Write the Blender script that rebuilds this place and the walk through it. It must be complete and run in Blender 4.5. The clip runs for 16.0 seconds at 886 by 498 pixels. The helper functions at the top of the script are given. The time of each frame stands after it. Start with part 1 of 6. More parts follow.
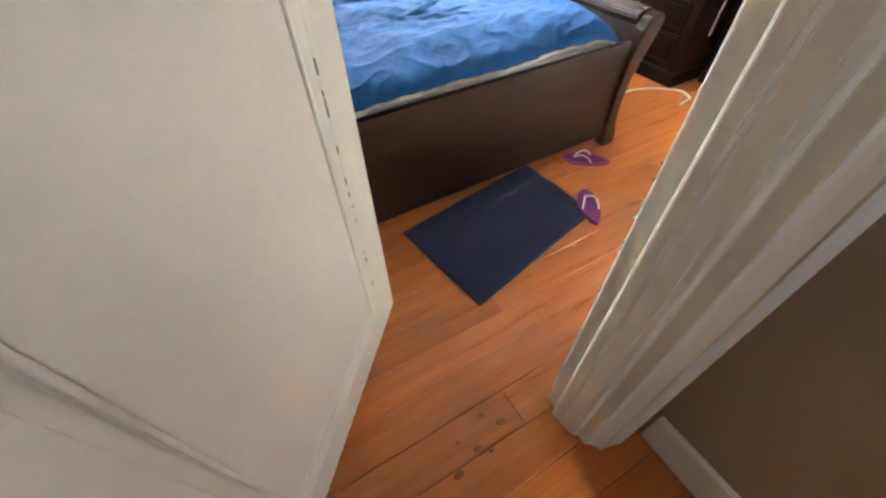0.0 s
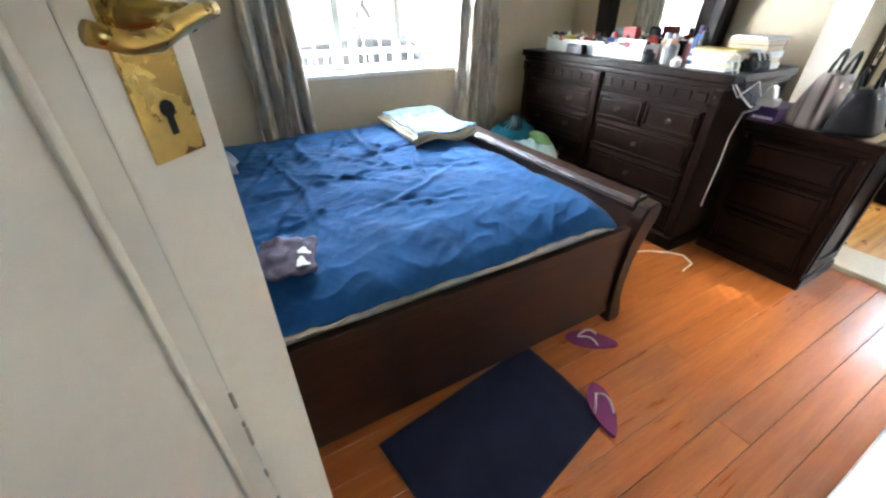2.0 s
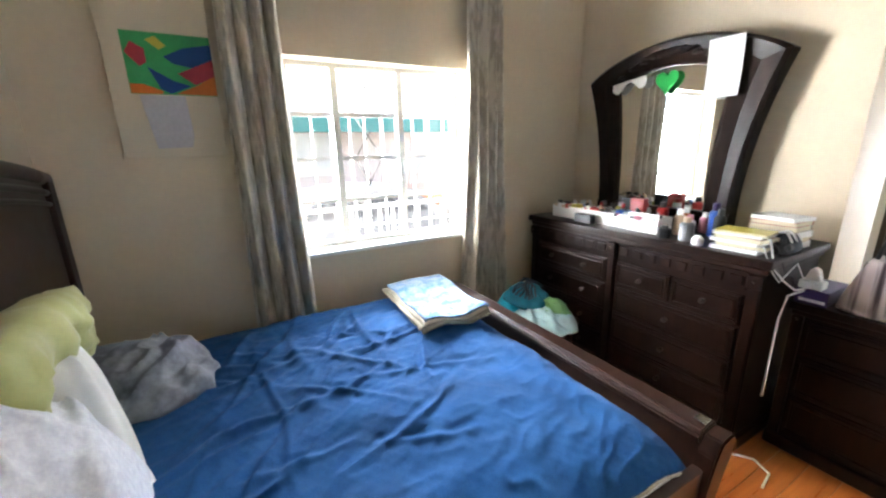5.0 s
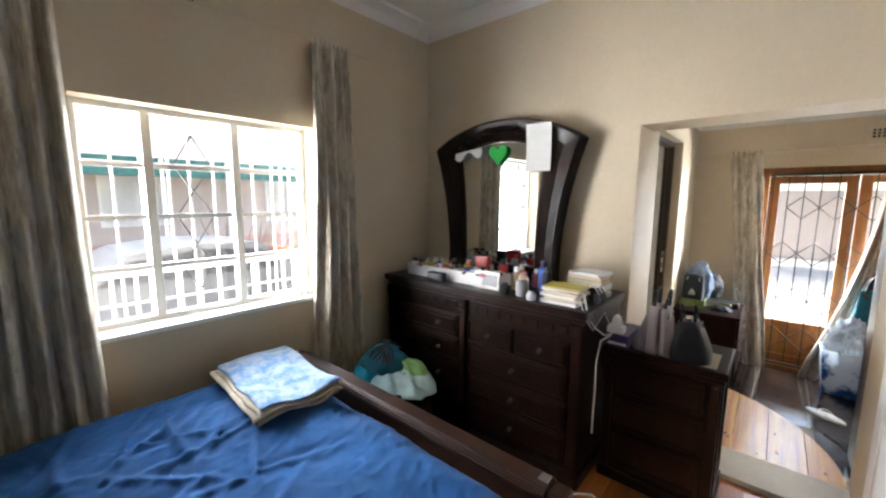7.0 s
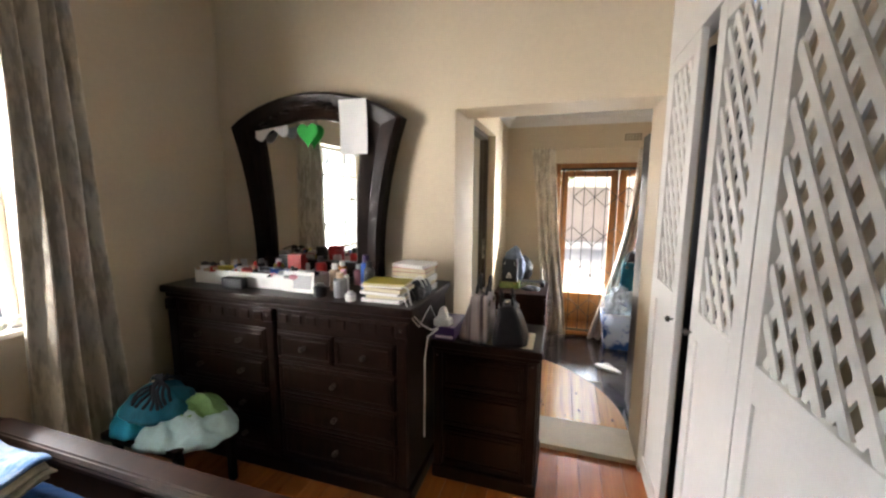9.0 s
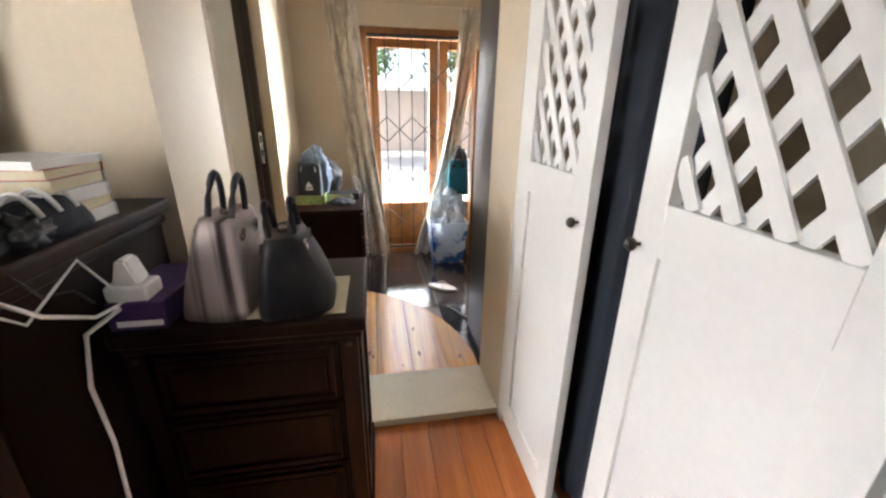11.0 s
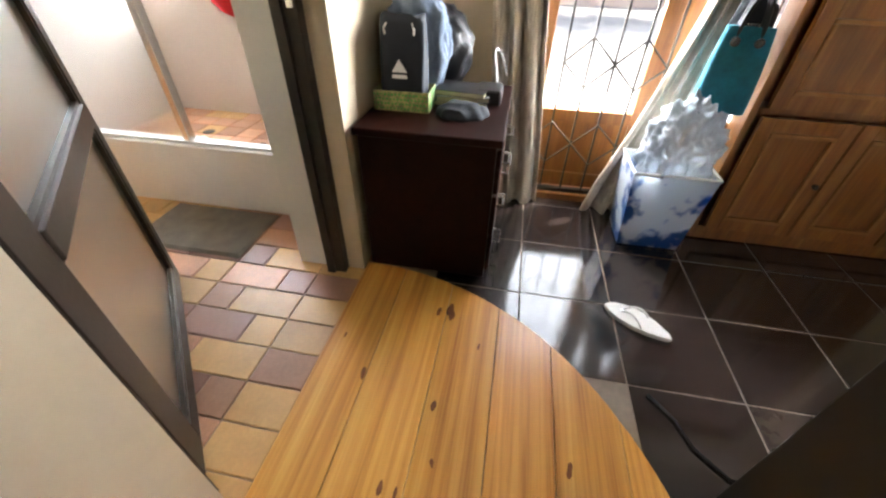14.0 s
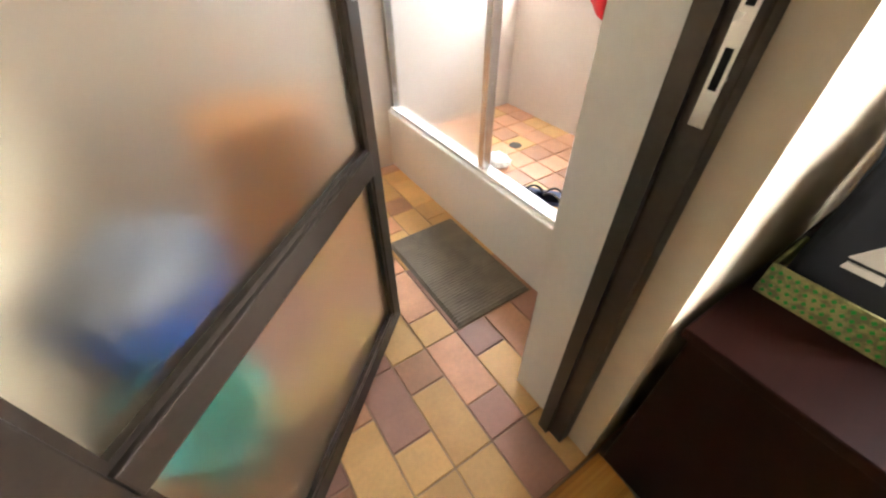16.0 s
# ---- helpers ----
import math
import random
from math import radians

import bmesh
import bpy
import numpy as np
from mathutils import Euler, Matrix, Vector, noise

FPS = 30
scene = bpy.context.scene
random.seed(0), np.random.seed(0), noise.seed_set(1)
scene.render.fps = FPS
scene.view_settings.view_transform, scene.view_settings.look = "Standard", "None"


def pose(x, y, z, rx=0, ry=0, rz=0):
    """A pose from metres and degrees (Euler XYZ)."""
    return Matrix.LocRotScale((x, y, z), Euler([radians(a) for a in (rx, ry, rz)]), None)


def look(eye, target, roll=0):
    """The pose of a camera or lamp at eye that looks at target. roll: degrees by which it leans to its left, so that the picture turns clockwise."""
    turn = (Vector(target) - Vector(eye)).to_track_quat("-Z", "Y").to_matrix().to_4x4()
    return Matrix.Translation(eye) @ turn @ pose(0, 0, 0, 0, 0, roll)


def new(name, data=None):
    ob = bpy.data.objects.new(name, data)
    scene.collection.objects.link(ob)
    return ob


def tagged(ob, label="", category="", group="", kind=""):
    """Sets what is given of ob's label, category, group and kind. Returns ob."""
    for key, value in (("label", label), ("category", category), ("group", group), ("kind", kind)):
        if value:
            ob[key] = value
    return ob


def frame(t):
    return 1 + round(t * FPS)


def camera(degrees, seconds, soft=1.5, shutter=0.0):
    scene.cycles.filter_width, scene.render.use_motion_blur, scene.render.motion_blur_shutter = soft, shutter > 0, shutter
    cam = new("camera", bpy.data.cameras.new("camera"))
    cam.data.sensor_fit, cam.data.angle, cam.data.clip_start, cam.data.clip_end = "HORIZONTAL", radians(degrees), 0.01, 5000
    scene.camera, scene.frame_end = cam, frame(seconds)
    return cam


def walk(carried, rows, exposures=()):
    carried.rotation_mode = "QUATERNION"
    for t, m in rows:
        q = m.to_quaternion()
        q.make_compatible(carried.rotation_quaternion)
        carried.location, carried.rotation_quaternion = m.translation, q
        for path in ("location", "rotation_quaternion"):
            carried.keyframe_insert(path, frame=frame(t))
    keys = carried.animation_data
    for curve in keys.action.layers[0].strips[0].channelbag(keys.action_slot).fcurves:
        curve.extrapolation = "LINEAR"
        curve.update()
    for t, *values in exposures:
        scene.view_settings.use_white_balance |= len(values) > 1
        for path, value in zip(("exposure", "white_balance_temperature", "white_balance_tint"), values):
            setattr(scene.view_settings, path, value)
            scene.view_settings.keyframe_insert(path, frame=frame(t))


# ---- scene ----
cam = camera(98.5, 16.0, soft=2.4)
EXPOSURES = [(0.0, 2.8, 5850, 5), (1.5, 2.35, 5550, 4), (3.5, 2.05, 5600, 6), (6.0, 1.65, 6000, 10), (7.0, 1.15, 6000, 10), (8.5, 0.95, 6500, 13), (9.5, 1.2, 6400, 12), (10.5, 1.2, 6250, 11),
             (12.5, 1.2, 6500, 15), (13.5, 1.35, 6300, 12), (14.5, 1.4, 6250, 11), (16.0, 1.65, 6400, 13)]
# seconds, x, y, z, then the turn about x, y and z in degrees
PATH = [
    (0, 0.223, 0.138, 1.185, 41.83, 1.03, -30.12),
    (0.5, 0.235, 0.183, 1.183, 43.29, 0.10, -30.23),
    (1, 0.292, 0.249, 1.237, 46.47, 0.12, -30.30),
    (1.5, 0.373, 0.344, 1.284, 52.90, 0.15, -30.00),
    (2, 0.447, 0.449, 1.319, 57.60, 0.01, -29.63),
    (2.5, 0.507, 0.532, 1.354, 60.64, 0.11, -29.23),
    (3, 0.552, 0.638, 1.394, 63.49, 0.13, -28.86),
    (3.5, 0.575, 0.700, 1.398, 66.28, 0.06, -28.12),
    (6, 0.692, 0.809, 1.639, 80.61, -0.26, -34.02),
    (6.5, 0.738, 0.800, 1.640, 81.85, -0.31, -41.39),
    (7, 0.752, 0.811, 1.628, 82.39, -0.33, -48.91),
    (7.5, 0.784, 0.811, 1.626, 82.34, -0.35, -54.91),
    (8, 0.826, 0.814, 1.610, 82.35, -0.43, -59.78),
    (8.5, 0.914, 0.824, 1.583, 82.19, -0.47, -65.31),
    (9, 1.088, 0.848, 1.566, 82.06, -0.31, -72.55),
    (9.5, 1.306, 0.869, 1.540, 82.07, -0.71, -83.67),
    (10, 1.527, 0.870, 1.467, 80.85, -0.67, -94.22),
    (12.5, 2.918, 0.866, 1.156, 56.18, -0.56, -97.47),
    (13, 3.165, 0.858, 1.149, 53.67, -0.88, -95.88),
    (13.5, 3.420, 0.874, 1.117, 52.09, -0.91, -92.48),
    (14, 3.632, 0.951, 1.092, 51.62, -1.07, -79.38),
    (14.5, 3.843, 1.054, 1.089, 49.85, -0.60, -62.08),
    (15, 4.018, 1.173, 1.117, 47.59, -0.18, -50.00),
    (15.5, 4.188, 1.299, 1.146, 47.51, 0.21, -40.55),
    (16, 4.235, 1.370, 1.167, 47.66, 0.59, -33.39),
]
walk(cam, [(t, pose(x, y, z, a, b, c)) for t, x, y, z, a, b, c in PATH], EXPOSURES)

# ---- world, sun and daylight ----
world = bpy.data.worlds.new("sky")
scene.world = world
world.use_nodes = True
wn = world.node_tree
sky = wn.nodes.new("ShaderNodeTexSky")
sky.sky_type = 'NISHITA'
sky.sun_disc = False
sky.sun_elevation = radians(48)
sky.sun_rotation = radians(150)
wn.links.new(sky.outputs[0], wn.nodes["Background"].inputs[0])
wn.nodes["Background"].inputs[1].default_value = 0.15

sun = new("sun", bpy.data.lights.new("sun", 'SUN'))
sun.data.energy, sun.data.angle, sun.data.color = 3.6, radians(0.5), (1.0, 0.95, 0.86)
sun.matrix_world = look((9, -4, 10), (6.2, 0.2, 0))


def daylight(name, at, to, w, h, watts, tint):
    """The sky's light that comes in through one opening."""
    lamp = new(name, bpy.data.lights.new(name, 'AREA'))
    lamp.data.shape, lamp.data.size, lamp.data.size_y = 'RECTANGLE', w, h
    lamp.data.energy, lamp.data.color = watts, tint
    lamp.matrix_world = look(at, to)
    return lamp


daylight("window_skylight", (1.6, 9.0, 4.05), (1.6, 2.2, 1.2), 6.0, 1.5, 1120, (0.95, 0.98, 1.0))
daylight("window_yard_light", (-0.85, 4.9, 1.05), (3.2, 1.85, 1.5), 3.4, 2.2, 900, (1.0, 0.975, 0.93))
daylight("gate_skylight", (10.08, 0.3, 4.5), (4.6, 0.5, 0.6), 4.2, 3.6, 260, (0.97, 0.99, 1.0))
daylight("gate_patio_light", (6.83, -1.5, 1.5), (4.6, 1.4, 1.2), 1.6, 2.0, 580, (0.97, 0.99, 1.0))
daylight("gate_garden_light", (7.08, 1.75, 1.5), (4.2, 0.1, 1.1), 1.2, 2.0, 400, (0.97, 0.99, 1.0))
daylight("bathroom_daylight", (6.12, 2.98, 1.30), (4.9, 2.2, 0.6), 0.42, 0.85, 24, (0.86, 0.94, 1.0))
# fill lamp added to brighten the open door; its hall window is invented
daylight("hall_fill", (0.62, -1.96, 1.7), (-0.35, 0.4, 1.2), 0.36, 0.94, 0.75, (0.93, 0.98, 1.0))


# ---- materials ----
def material(name, colour, rough=0.5, metal=0.0, var=0.15, coarse=3.0, fine=60.0, bump=0.15, stretch=(1, 1, 1), other=None, sheen=0.0,
             coat=0.0, random_shift=0.0, ramp=(0.3, 0.7), alpha=1.0, transmission=0.0):
    """A node material: two colours mixed by coarse and fine noise, relief from the fine noise."""
    m = bpy.data.materials.new(name)
    m.use_nodes = True
    nt = m.node_tree
    b = nt.nodes["Principled BSDF"]
    co = nt.nodes.new("ShaderNodeTexCoord")
    mp = nt.nodes.new("ShaderNodeMapping")
    mp.inputs["Scale"].default_value = stretch
    nt.links.new(co.outputs["Object"], mp.inputs["Vector"])
    info = nt.nodes.new("ShaderNodeObjectInfo")
    shift = nt.nodes.new("ShaderNodeVectorMath")
    shift.operation = 'MULTIPLY_ADD'
    nt.links.new(info.outputs["Random"], shift.inputs[0])
    shift.inputs[1].default_value = (37.0, 53.0, 71.0)
    nt.links.new(mp.outputs[0], shift.inputs[2])
    n1 = nt.nodes.new("ShaderNodeTexNoise")
    n1.inputs["Scale"].default_value, n1.inputs["Detail"].default_value = coarse, 5.0
    n2 = nt.nodes.new("ShaderNodeTexNoise")
    n2.inputs["Scale"].default_value, n2.inputs["Detail"].default_value = fine, 3.0
    for n in (n1, n2):
        nt.links.new(shift.outputs[0], n.inputs["Vector"])
    mix = nt.nodes.new("ShaderNodeMix")
    mix.data_type = 'FLOAT'
    mix.inputs[0].default_value = 0.35
    nt.links.new(n1.outputs[0], mix.inputs[2])
    nt.links.new(n2.outputs[0], mix.inputs[3])
    cr = nt.nodes.new("ShaderNodeValToRGB")
    lo = other or tuple(c * (1 - var) for c in colour)
    hi = colour if other else tuple(min(1.0, c * (1 + var)) for c in colour)
    cr.color_ramp.elements[0].position, cr.color_ramp.elements[0].color = ramp[0], (*lo, 1)
    cr.color_ramp.elements[1].position, cr.color_ramp.elements[1].color = ramp[1], (*hi, 1)
    nt.links.new(mix.outputs[0], cr.inputs[0])
    last = cr.outputs[0]
    if random_shift:
        hs = nt.nodes.new("ShaderNodeHueSaturation")
        mr = nt.nodes.new("ShaderNodeMapRange")
        mr.inputs[3].default_value, mr.inputs[4].default_value = 1 - random_shift, 1 + random_shift
        nt.links.new(info.outputs["Random"], mr.inputs[0])
        nt.links.new(mr.outputs[0], hs.inputs["Value"])
        nt.links.new(last, hs.inputs["Color"])
        last = hs.outputs[0]
    nt.links.new(last, b.inputs["Base Color"])
    rr = nt.nodes.new("ShaderNodeMapRange")
    rr.inputs[3].default_value, rr.inputs[4].default_value = max(0.02, rough - 0.1), min(1, rough + 0.1)
    nt.links.new(mix.outputs[0], rr.inputs[0])
    nt.links.new(rr.outputs[0], b.inputs["Roughness"])
    b.inputs["Metallic"].default_value = metal
    b.inputs["Sheen Weight"].default_value = sheen
    b.inputs["Coat Weight"].default_value = coat
    b.inputs["Coat Roughness"].default_value = 0.12
    b.inputs["Transmission Weight"].default_value = transmission
    b.inputs["Alpha"].default_value = alpha
    if bump:
        bp = nt.nodes.new("ShaderNodeBump")
        bp.inputs["Strength"].default_value, bp.inputs["Distance"].default_value = bump, 0.004
        nt.links.new(mix.outputs[0], bp.inputs["Height"])
        nt.links.new(bp.outputs[0], b.inputs["Normal"])
    return m


def streaked(name, low, mid, high, rough=0.35, stretch=(1, 14, 14), coarse=2.0, fine=9.0, coat=0.0, random_shift=0.12, bump=0.12):
    """Timber: long grain along local x, two scales, a shift from board to board."""
    m = material(name, mid, rough, coarse=coarse, fine=fine, bump=bump, stretch=stretch, coat=coat, random_shift=random_shift)
    r = next(n for n in m.node_tree.nodes if n.type == 'VALTORGB').color_ramp
    r.elements[0].color, r.elements[1].color = (*low, 1), (*high, 1)
    e = r.elements.new(0.5)
    e.color = (*mid, 1)
    return m


M_WALL = material("cream_wall_paint", (0.61, 0.51, 0.365), 0.55, var=0.06, coarse=1.5, fine=35, bump=0.25)
# east hall wall: its shade is put into this darker brown
M_HALL_SHADED = material("shaded_hall_paint", (0.30, 0.23, 0.14), 0.55, var=0.08, coarse=1.5, fine=35, bump=0.25)
M_CEIL = material("white_ceiling_paint", (0.80, 0.79, 0.77), 0.7, var=0.04, coarse=1.5, fine=40, bump=0.1)
M_WHITE = material("white_gloss_paint", (0.76, 0.74, 0.70), 0.35, var=0.05, coarse=3, fine=50, bump=0.12)
M_DOOR = material("ivory_gloss_paint", (0.70, 0.665, 0.57), 0.32, var=0.05, coarse=2.5, fine=50, bump=0.12)
M_CHIP = material("chipped_paint", (0.34, 0.30, 0.24), 0.7, var=0.5, coarse=18, fine=120, bump=0.2)
M_BOARD = streaked("red_orange_floorboard", (0.33, 0.085, 0.014), (0.41, 0.115, 0.020), (0.50, 0.155, 0.030), 0.30, coat=0.15, random_shift=0.13)
M_UNDER = material("dark_floor_joint", (0.05, 0.02, 0.01), 0.8)
M_SLAB = material("cream_painted_concrete", (0.60, 0.52, 0.37), 0.5, var=0.12, coarse=7, fine=60, bump=0.3)
M_PINE = streaked("varnished_pine", (0.36, 0.125, 0.018), (0.62, 0.29, 0.050), (0.76, 0.43, 0.10), 0.34, stretch=(0.35, 16, 16), coat=0.2, random_shift=0.10)
M_KNOT = material("pine_knot", (0.17, 0.055, 0.015), 0.7, var=0.4, coarse=30, fine=120, bump=0.1)
M_TILE = material("dark_glazed_tile", (0.028, 0.020, 0.018), 0.10, var=0.5, coarse=6, fine=40, bump=0.04, random_shift=0.3, coat=0.5)
M_GROUT = material("pale_grout", (0.22, 0.18, 0.14), 0.85, var=0.2, coarse=20)
M_TERRA = material("terracotta_tile", (0.50, 0.26, 0.145), 0.42, var=0.2, coarse=8, fine=80, bump=0.15, random_shift=0.28)
M_TERRA_Y = material("buff_terracotta_tile", (0.60, 0.36, 0.14), 0.42, var=0.15, coarse=8, fine=80, bump=0.15, random_shift=0.15)
M_TERRA_B = material("mauve_brown_terracotta_tile", (0.36, 0.19, 0.135), 0.42, var=0.15, coarse=8, fine=80, bump=0.15, random_shift=0.15)
M_TGROUT = material("brown_grout", (0.34, 0.23, 0.15), 0.9, var=0.2, coarse=20)
M_MAHOG = streaked("dark_mahogany", (0.006, 0.0023, 0.0014), (0.011, 0.0042, 0.0023), (0.020, 0.0078, 0.0042), 0.33, stretch=(2, 12, 2), coat=0.0, random_shift=0.0)
M_MAHOG_R = streaked("red_brown_bed_wood", (0.011, 0.0035, 0.0016), (0.022, 0.007, 0.003), (0.036, 0.012, 0.005), 0.36, stretch=(2, 12, 12), coat=0.1, random_shift=0.0)
M_CEDAR = streaked("orange_brown_timber", (0.16, 0.055, 0.010), (0.25, 0.095, 0.018), (0.34, 0.145, 0.032), 0.38, stretch=(12, 12, 1.0), coat=0.2, random_shift=0.1)
M_PULL = material("antique_pewter", (0.085, 0.075, 0.065), 0.35, metal=0.9, var=0.3, coarse=40)
M_BRASS = material("worn_brass", (0.52, 0.36, 0.11), 0.28, metal=1.0, var=0.25, coarse=14, fine=90)
M_DARK = material("black_gap", (0.006, 0.006, 0.006), 0.9, var=0.2)
M_STEEL = material("cream_painted_steel", (0.74, 0.72, 0.68), 0.4, var=0.06, coarse=10)
M_ALU = material("bronze_aluminium", (0.055, 0.042, 0.032), 0.38, metal=0.55, var=0.2, coarse=6, fine=90)
M_CHROME = material("brushed_metal", (0.55, 0.54, 0.52), 0.25, metal=1.0, var=0.1, coarse=20)
M_BLUE = material("blue_quilt_cotton", (0.013, 0.060, 0.170), 0.95, var=0.30, coarse=5, fine=170, bump=0.8, sheen=0.02)
M_NAVY = material("navy_mat_pile", (0.012, 0.014, 0.040), 0.95, var=0.35, coarse=9, fine=180, bump=0.6, sheen=0.15)
M_SHEET = material("white_blue_linen", (0.28, 0.34, 0.42), 0.9, other=(0.08, 0.19, 0.40), coarse=16, fine=60, bump=0.3, ramp=(0.40, 0.56))
M_LINEN = material("cream_folded_linen", (0.40, 0.34, 0.25), 0.9, var=0.3, coarse=12, fine=90, bump=0.3)
M_WHITECLOTH = material("white_printed_cotton", (0.80, 0.80, 0.84), 0.9, other=(0.60, 0.59, 0.66), coarse=45, fine=120, bump=0.3, ramp=(0.30, 0.62))
M_LIME = material("lime_green_satin", (0.46, 0.47, 0.17), 0.55, var=0.12, coarse=4, fine=60, bump=0.1, sheen=0.3)
M_SAGE = material("sage_green_cotton", (0.22, 0.27, 0.13), 0.9, var=0.25, coarse=30, fine=110, bump=0.3)
M_GREY = material("slate_grey_nylon", (0.30, 0.33, 0.40), 0.6, other=(0.10, 0.11, 0.14), coarse=8, fine=50, bump=0.3)
M_TEE = material("dark_printed_jersey", (0.13, 0.085, 0.12), 0.9, other=(0.018, 0.018, 0.045), coarse=22, fine=70, bump=0.3)
M_CURT = material("grey_beige_curtain", (0.68, 0.61, 0.50), 0.5, other=(0.44, 0.38, 0.29), coarse=10, fine=30, bump=0.2, stretch=(1.6, 1.6, 0.5), sheen=0.2, ramp=(0.44, 0.54))
M_TEAL = material("teal_cloth", (0.008, 0.13, 0.19), 0.85, var=0.3, coarse=14, fine=80, bump=0.3)
M_CYAN = material("turquoise_cloth", (0.02, 0.36, 0.52), 0.85, var=0.25, coarse=14, fine=80, bump=0.3)
M_GREENC = material("apple_green_cloth", (0.22, 0.40, 0.14), 0.85, var=0.25, coarse=14, fine=80, bump=0.3)
M_PALE = material("pale_mint_cloth", (0.50, 0.68, 0.66), 0.85, var=0.15, coarse=14, fine=80, bump=0.3)
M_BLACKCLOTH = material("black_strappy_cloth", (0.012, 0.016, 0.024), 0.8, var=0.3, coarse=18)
M_PURPLE = material("purple_rubber", (0.19, 0.022, 0.14), 0.6, var=0.15, coarse=20, bump=0.2)
M_STRAP = material("pale_pink_rubber", (0.62, 0.52, 0.56), 0.5, var=0.1)
M_PAPER = material("white_paper", (0.78, 0.77, 0.75), 0.8, var=0.05, coarse=6)
M_PAPER_Y = material("yellowed_paper", (0.62, 0.55, 0.38), 0.85, var=0.12, coarse=8)
M_HEART = material("green_felt", (0.03, 0.36, 0.06), 0.8, var=0.2)
M_CANVAS = material("cream_canvas", (0.60, 0.52, 0.38), 0.85, var=0.05, coarse=6, fine=120)
M_BLACK = material("black_plastic", (0.014, 0.014, 0.016), 0.4, var=0.3, coarse=20)
M_LEATHER = material("black_leather", (0.008, 0.007, 0.008), 0.36, var=0.4, coarse=25, fine=140, bump=0.4)
M_LEATHER_D = material("dark_grey_leather", (0.030, 0.030, 0.034), 0.45, var=0.3, coarse=25, fine=140, bump=0.4)
M_SILVERBAG = material("striped_silver_leather", (0.50, 0.42, 0.40), 0.35, other=(0.05, 0.03, 0.035), metal=0.25, coarse=1, fine=3, stretch=(1, 26, 1), bump=0.1, ramp=(0.42, 0.55))
M_WPLAST = material("white_plastic", (0.78, 0.78, 0.77), 0.4, var=0.05)
M_CLEAR = material("translucent_plastic", (0.62, 0.68, 0.74), 0.2, var=0.15, coarse=9, bump=0.4, transmission=0.6)
M_BLUEPRINT = material("blue_white_print", (0.72, 0.76, 0.80), 0.4, other=(0.03, 0.13, 0.42), coarse=6, fine=10, bump=0.0, ramp=(0.44, 0.5))
M_RED = material("red_towel", (0.50, 0.012, 0.016), 0.9, var=0.2, coarse=20, fine=140, bump=0.5)
M_PINKWALL = material("pink_white_shower_tile", (0.62, 0.55, 0.49), 0.35, var=0.05, coarse=2)
M_BATHMAT = material("taupe_bath_mat", (0.17, 0.14, 0.105), 0.95, var=0.25, coarse=14, fine=160, bump=0.6)
M_GOLDBOX = material("yellow_green_lattice_card", (0.40, 0.37, 0.15), 0.6, other=(0.18, 0.20, 0.08), coarse=40, fine=90, ramp=(0.45, 0.55))
M_BLACKCAB = material("black_brown_laminate", (0.008, 0.0065, 0.006), 0.32, var=0.1, coarse=2, coat=0.0, bump=0.0)
M_GATE = material("bronze_gate_steel", (0.055, 0.048, 0.040), 0.45, metal=0.6, var=0.3)
M_REDCHERRY = streaked("dark_cherry_chest", (0.013, 0.003, 0.002), (0.017, 0.004, 0.0025), (0.021, 0.0050, 0.0031), 0.42, stretch=(1, 10, 10), coat=0.0, random_shift=0.0, bump=0.0)
M_GRASS = material("lawn", (0.05, 0.085, 0.022), 0.9, var=0.5, coarse=3, fine=60, bump=0.5)
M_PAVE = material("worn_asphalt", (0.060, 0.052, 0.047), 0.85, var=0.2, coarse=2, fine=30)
M_PATIO = material("pale_paving", (0.46, 0.43, 0.39), 0.8, var=0.2, coarse=2, fine=30)
M_LEAF = material("leaf_green", (0.06, 0.12, 0.03), 0.6, var=0.5, coarse=4)
M_TRUNK = material("grey_bark", (0.16, 0.13, 0.10), 0.9, var=0.4, coarse=12, bump=0.6)
M_GREENROOF = material("green_sheet_roof", (0.008, 0.085, 0.075), 0.5, var=0.15)
M_OUTWALL = material("pale_plaster", (0.50, 0.42, 0.37), 0.8, var=0.08, coarse=3)
M_REDBRICK = material("brick_red_plaster", (0.50, 0.30, 0.25), 0.8, var=0.2, coarse=6)
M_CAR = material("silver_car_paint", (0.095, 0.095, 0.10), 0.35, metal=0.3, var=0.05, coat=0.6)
M_TYRE = material("tyre_rubber", (0.015, 0.015, 0.015), 0.8)
M_TAIL = material("red_lens", (0.45, 0.01, 0.015), 0.2)


def glass(name, rough=0.0, tint=(1, 1, 1), frosted=False):
    m = bpy.data.materials.new(name)
    m.use_nodes = True
    b = m.node_tree.nodes["Principled BSDF"]
    b.inputs["Base Color"].default_value = (*tint, 1)
    b.inputs["Roughness"].default_value = rough
    b.inputs["Transmission Weight"].default_value = 1.0
    b.inputs["IOR"].default_value = 1.45 if not frosted else 1.2
    return m


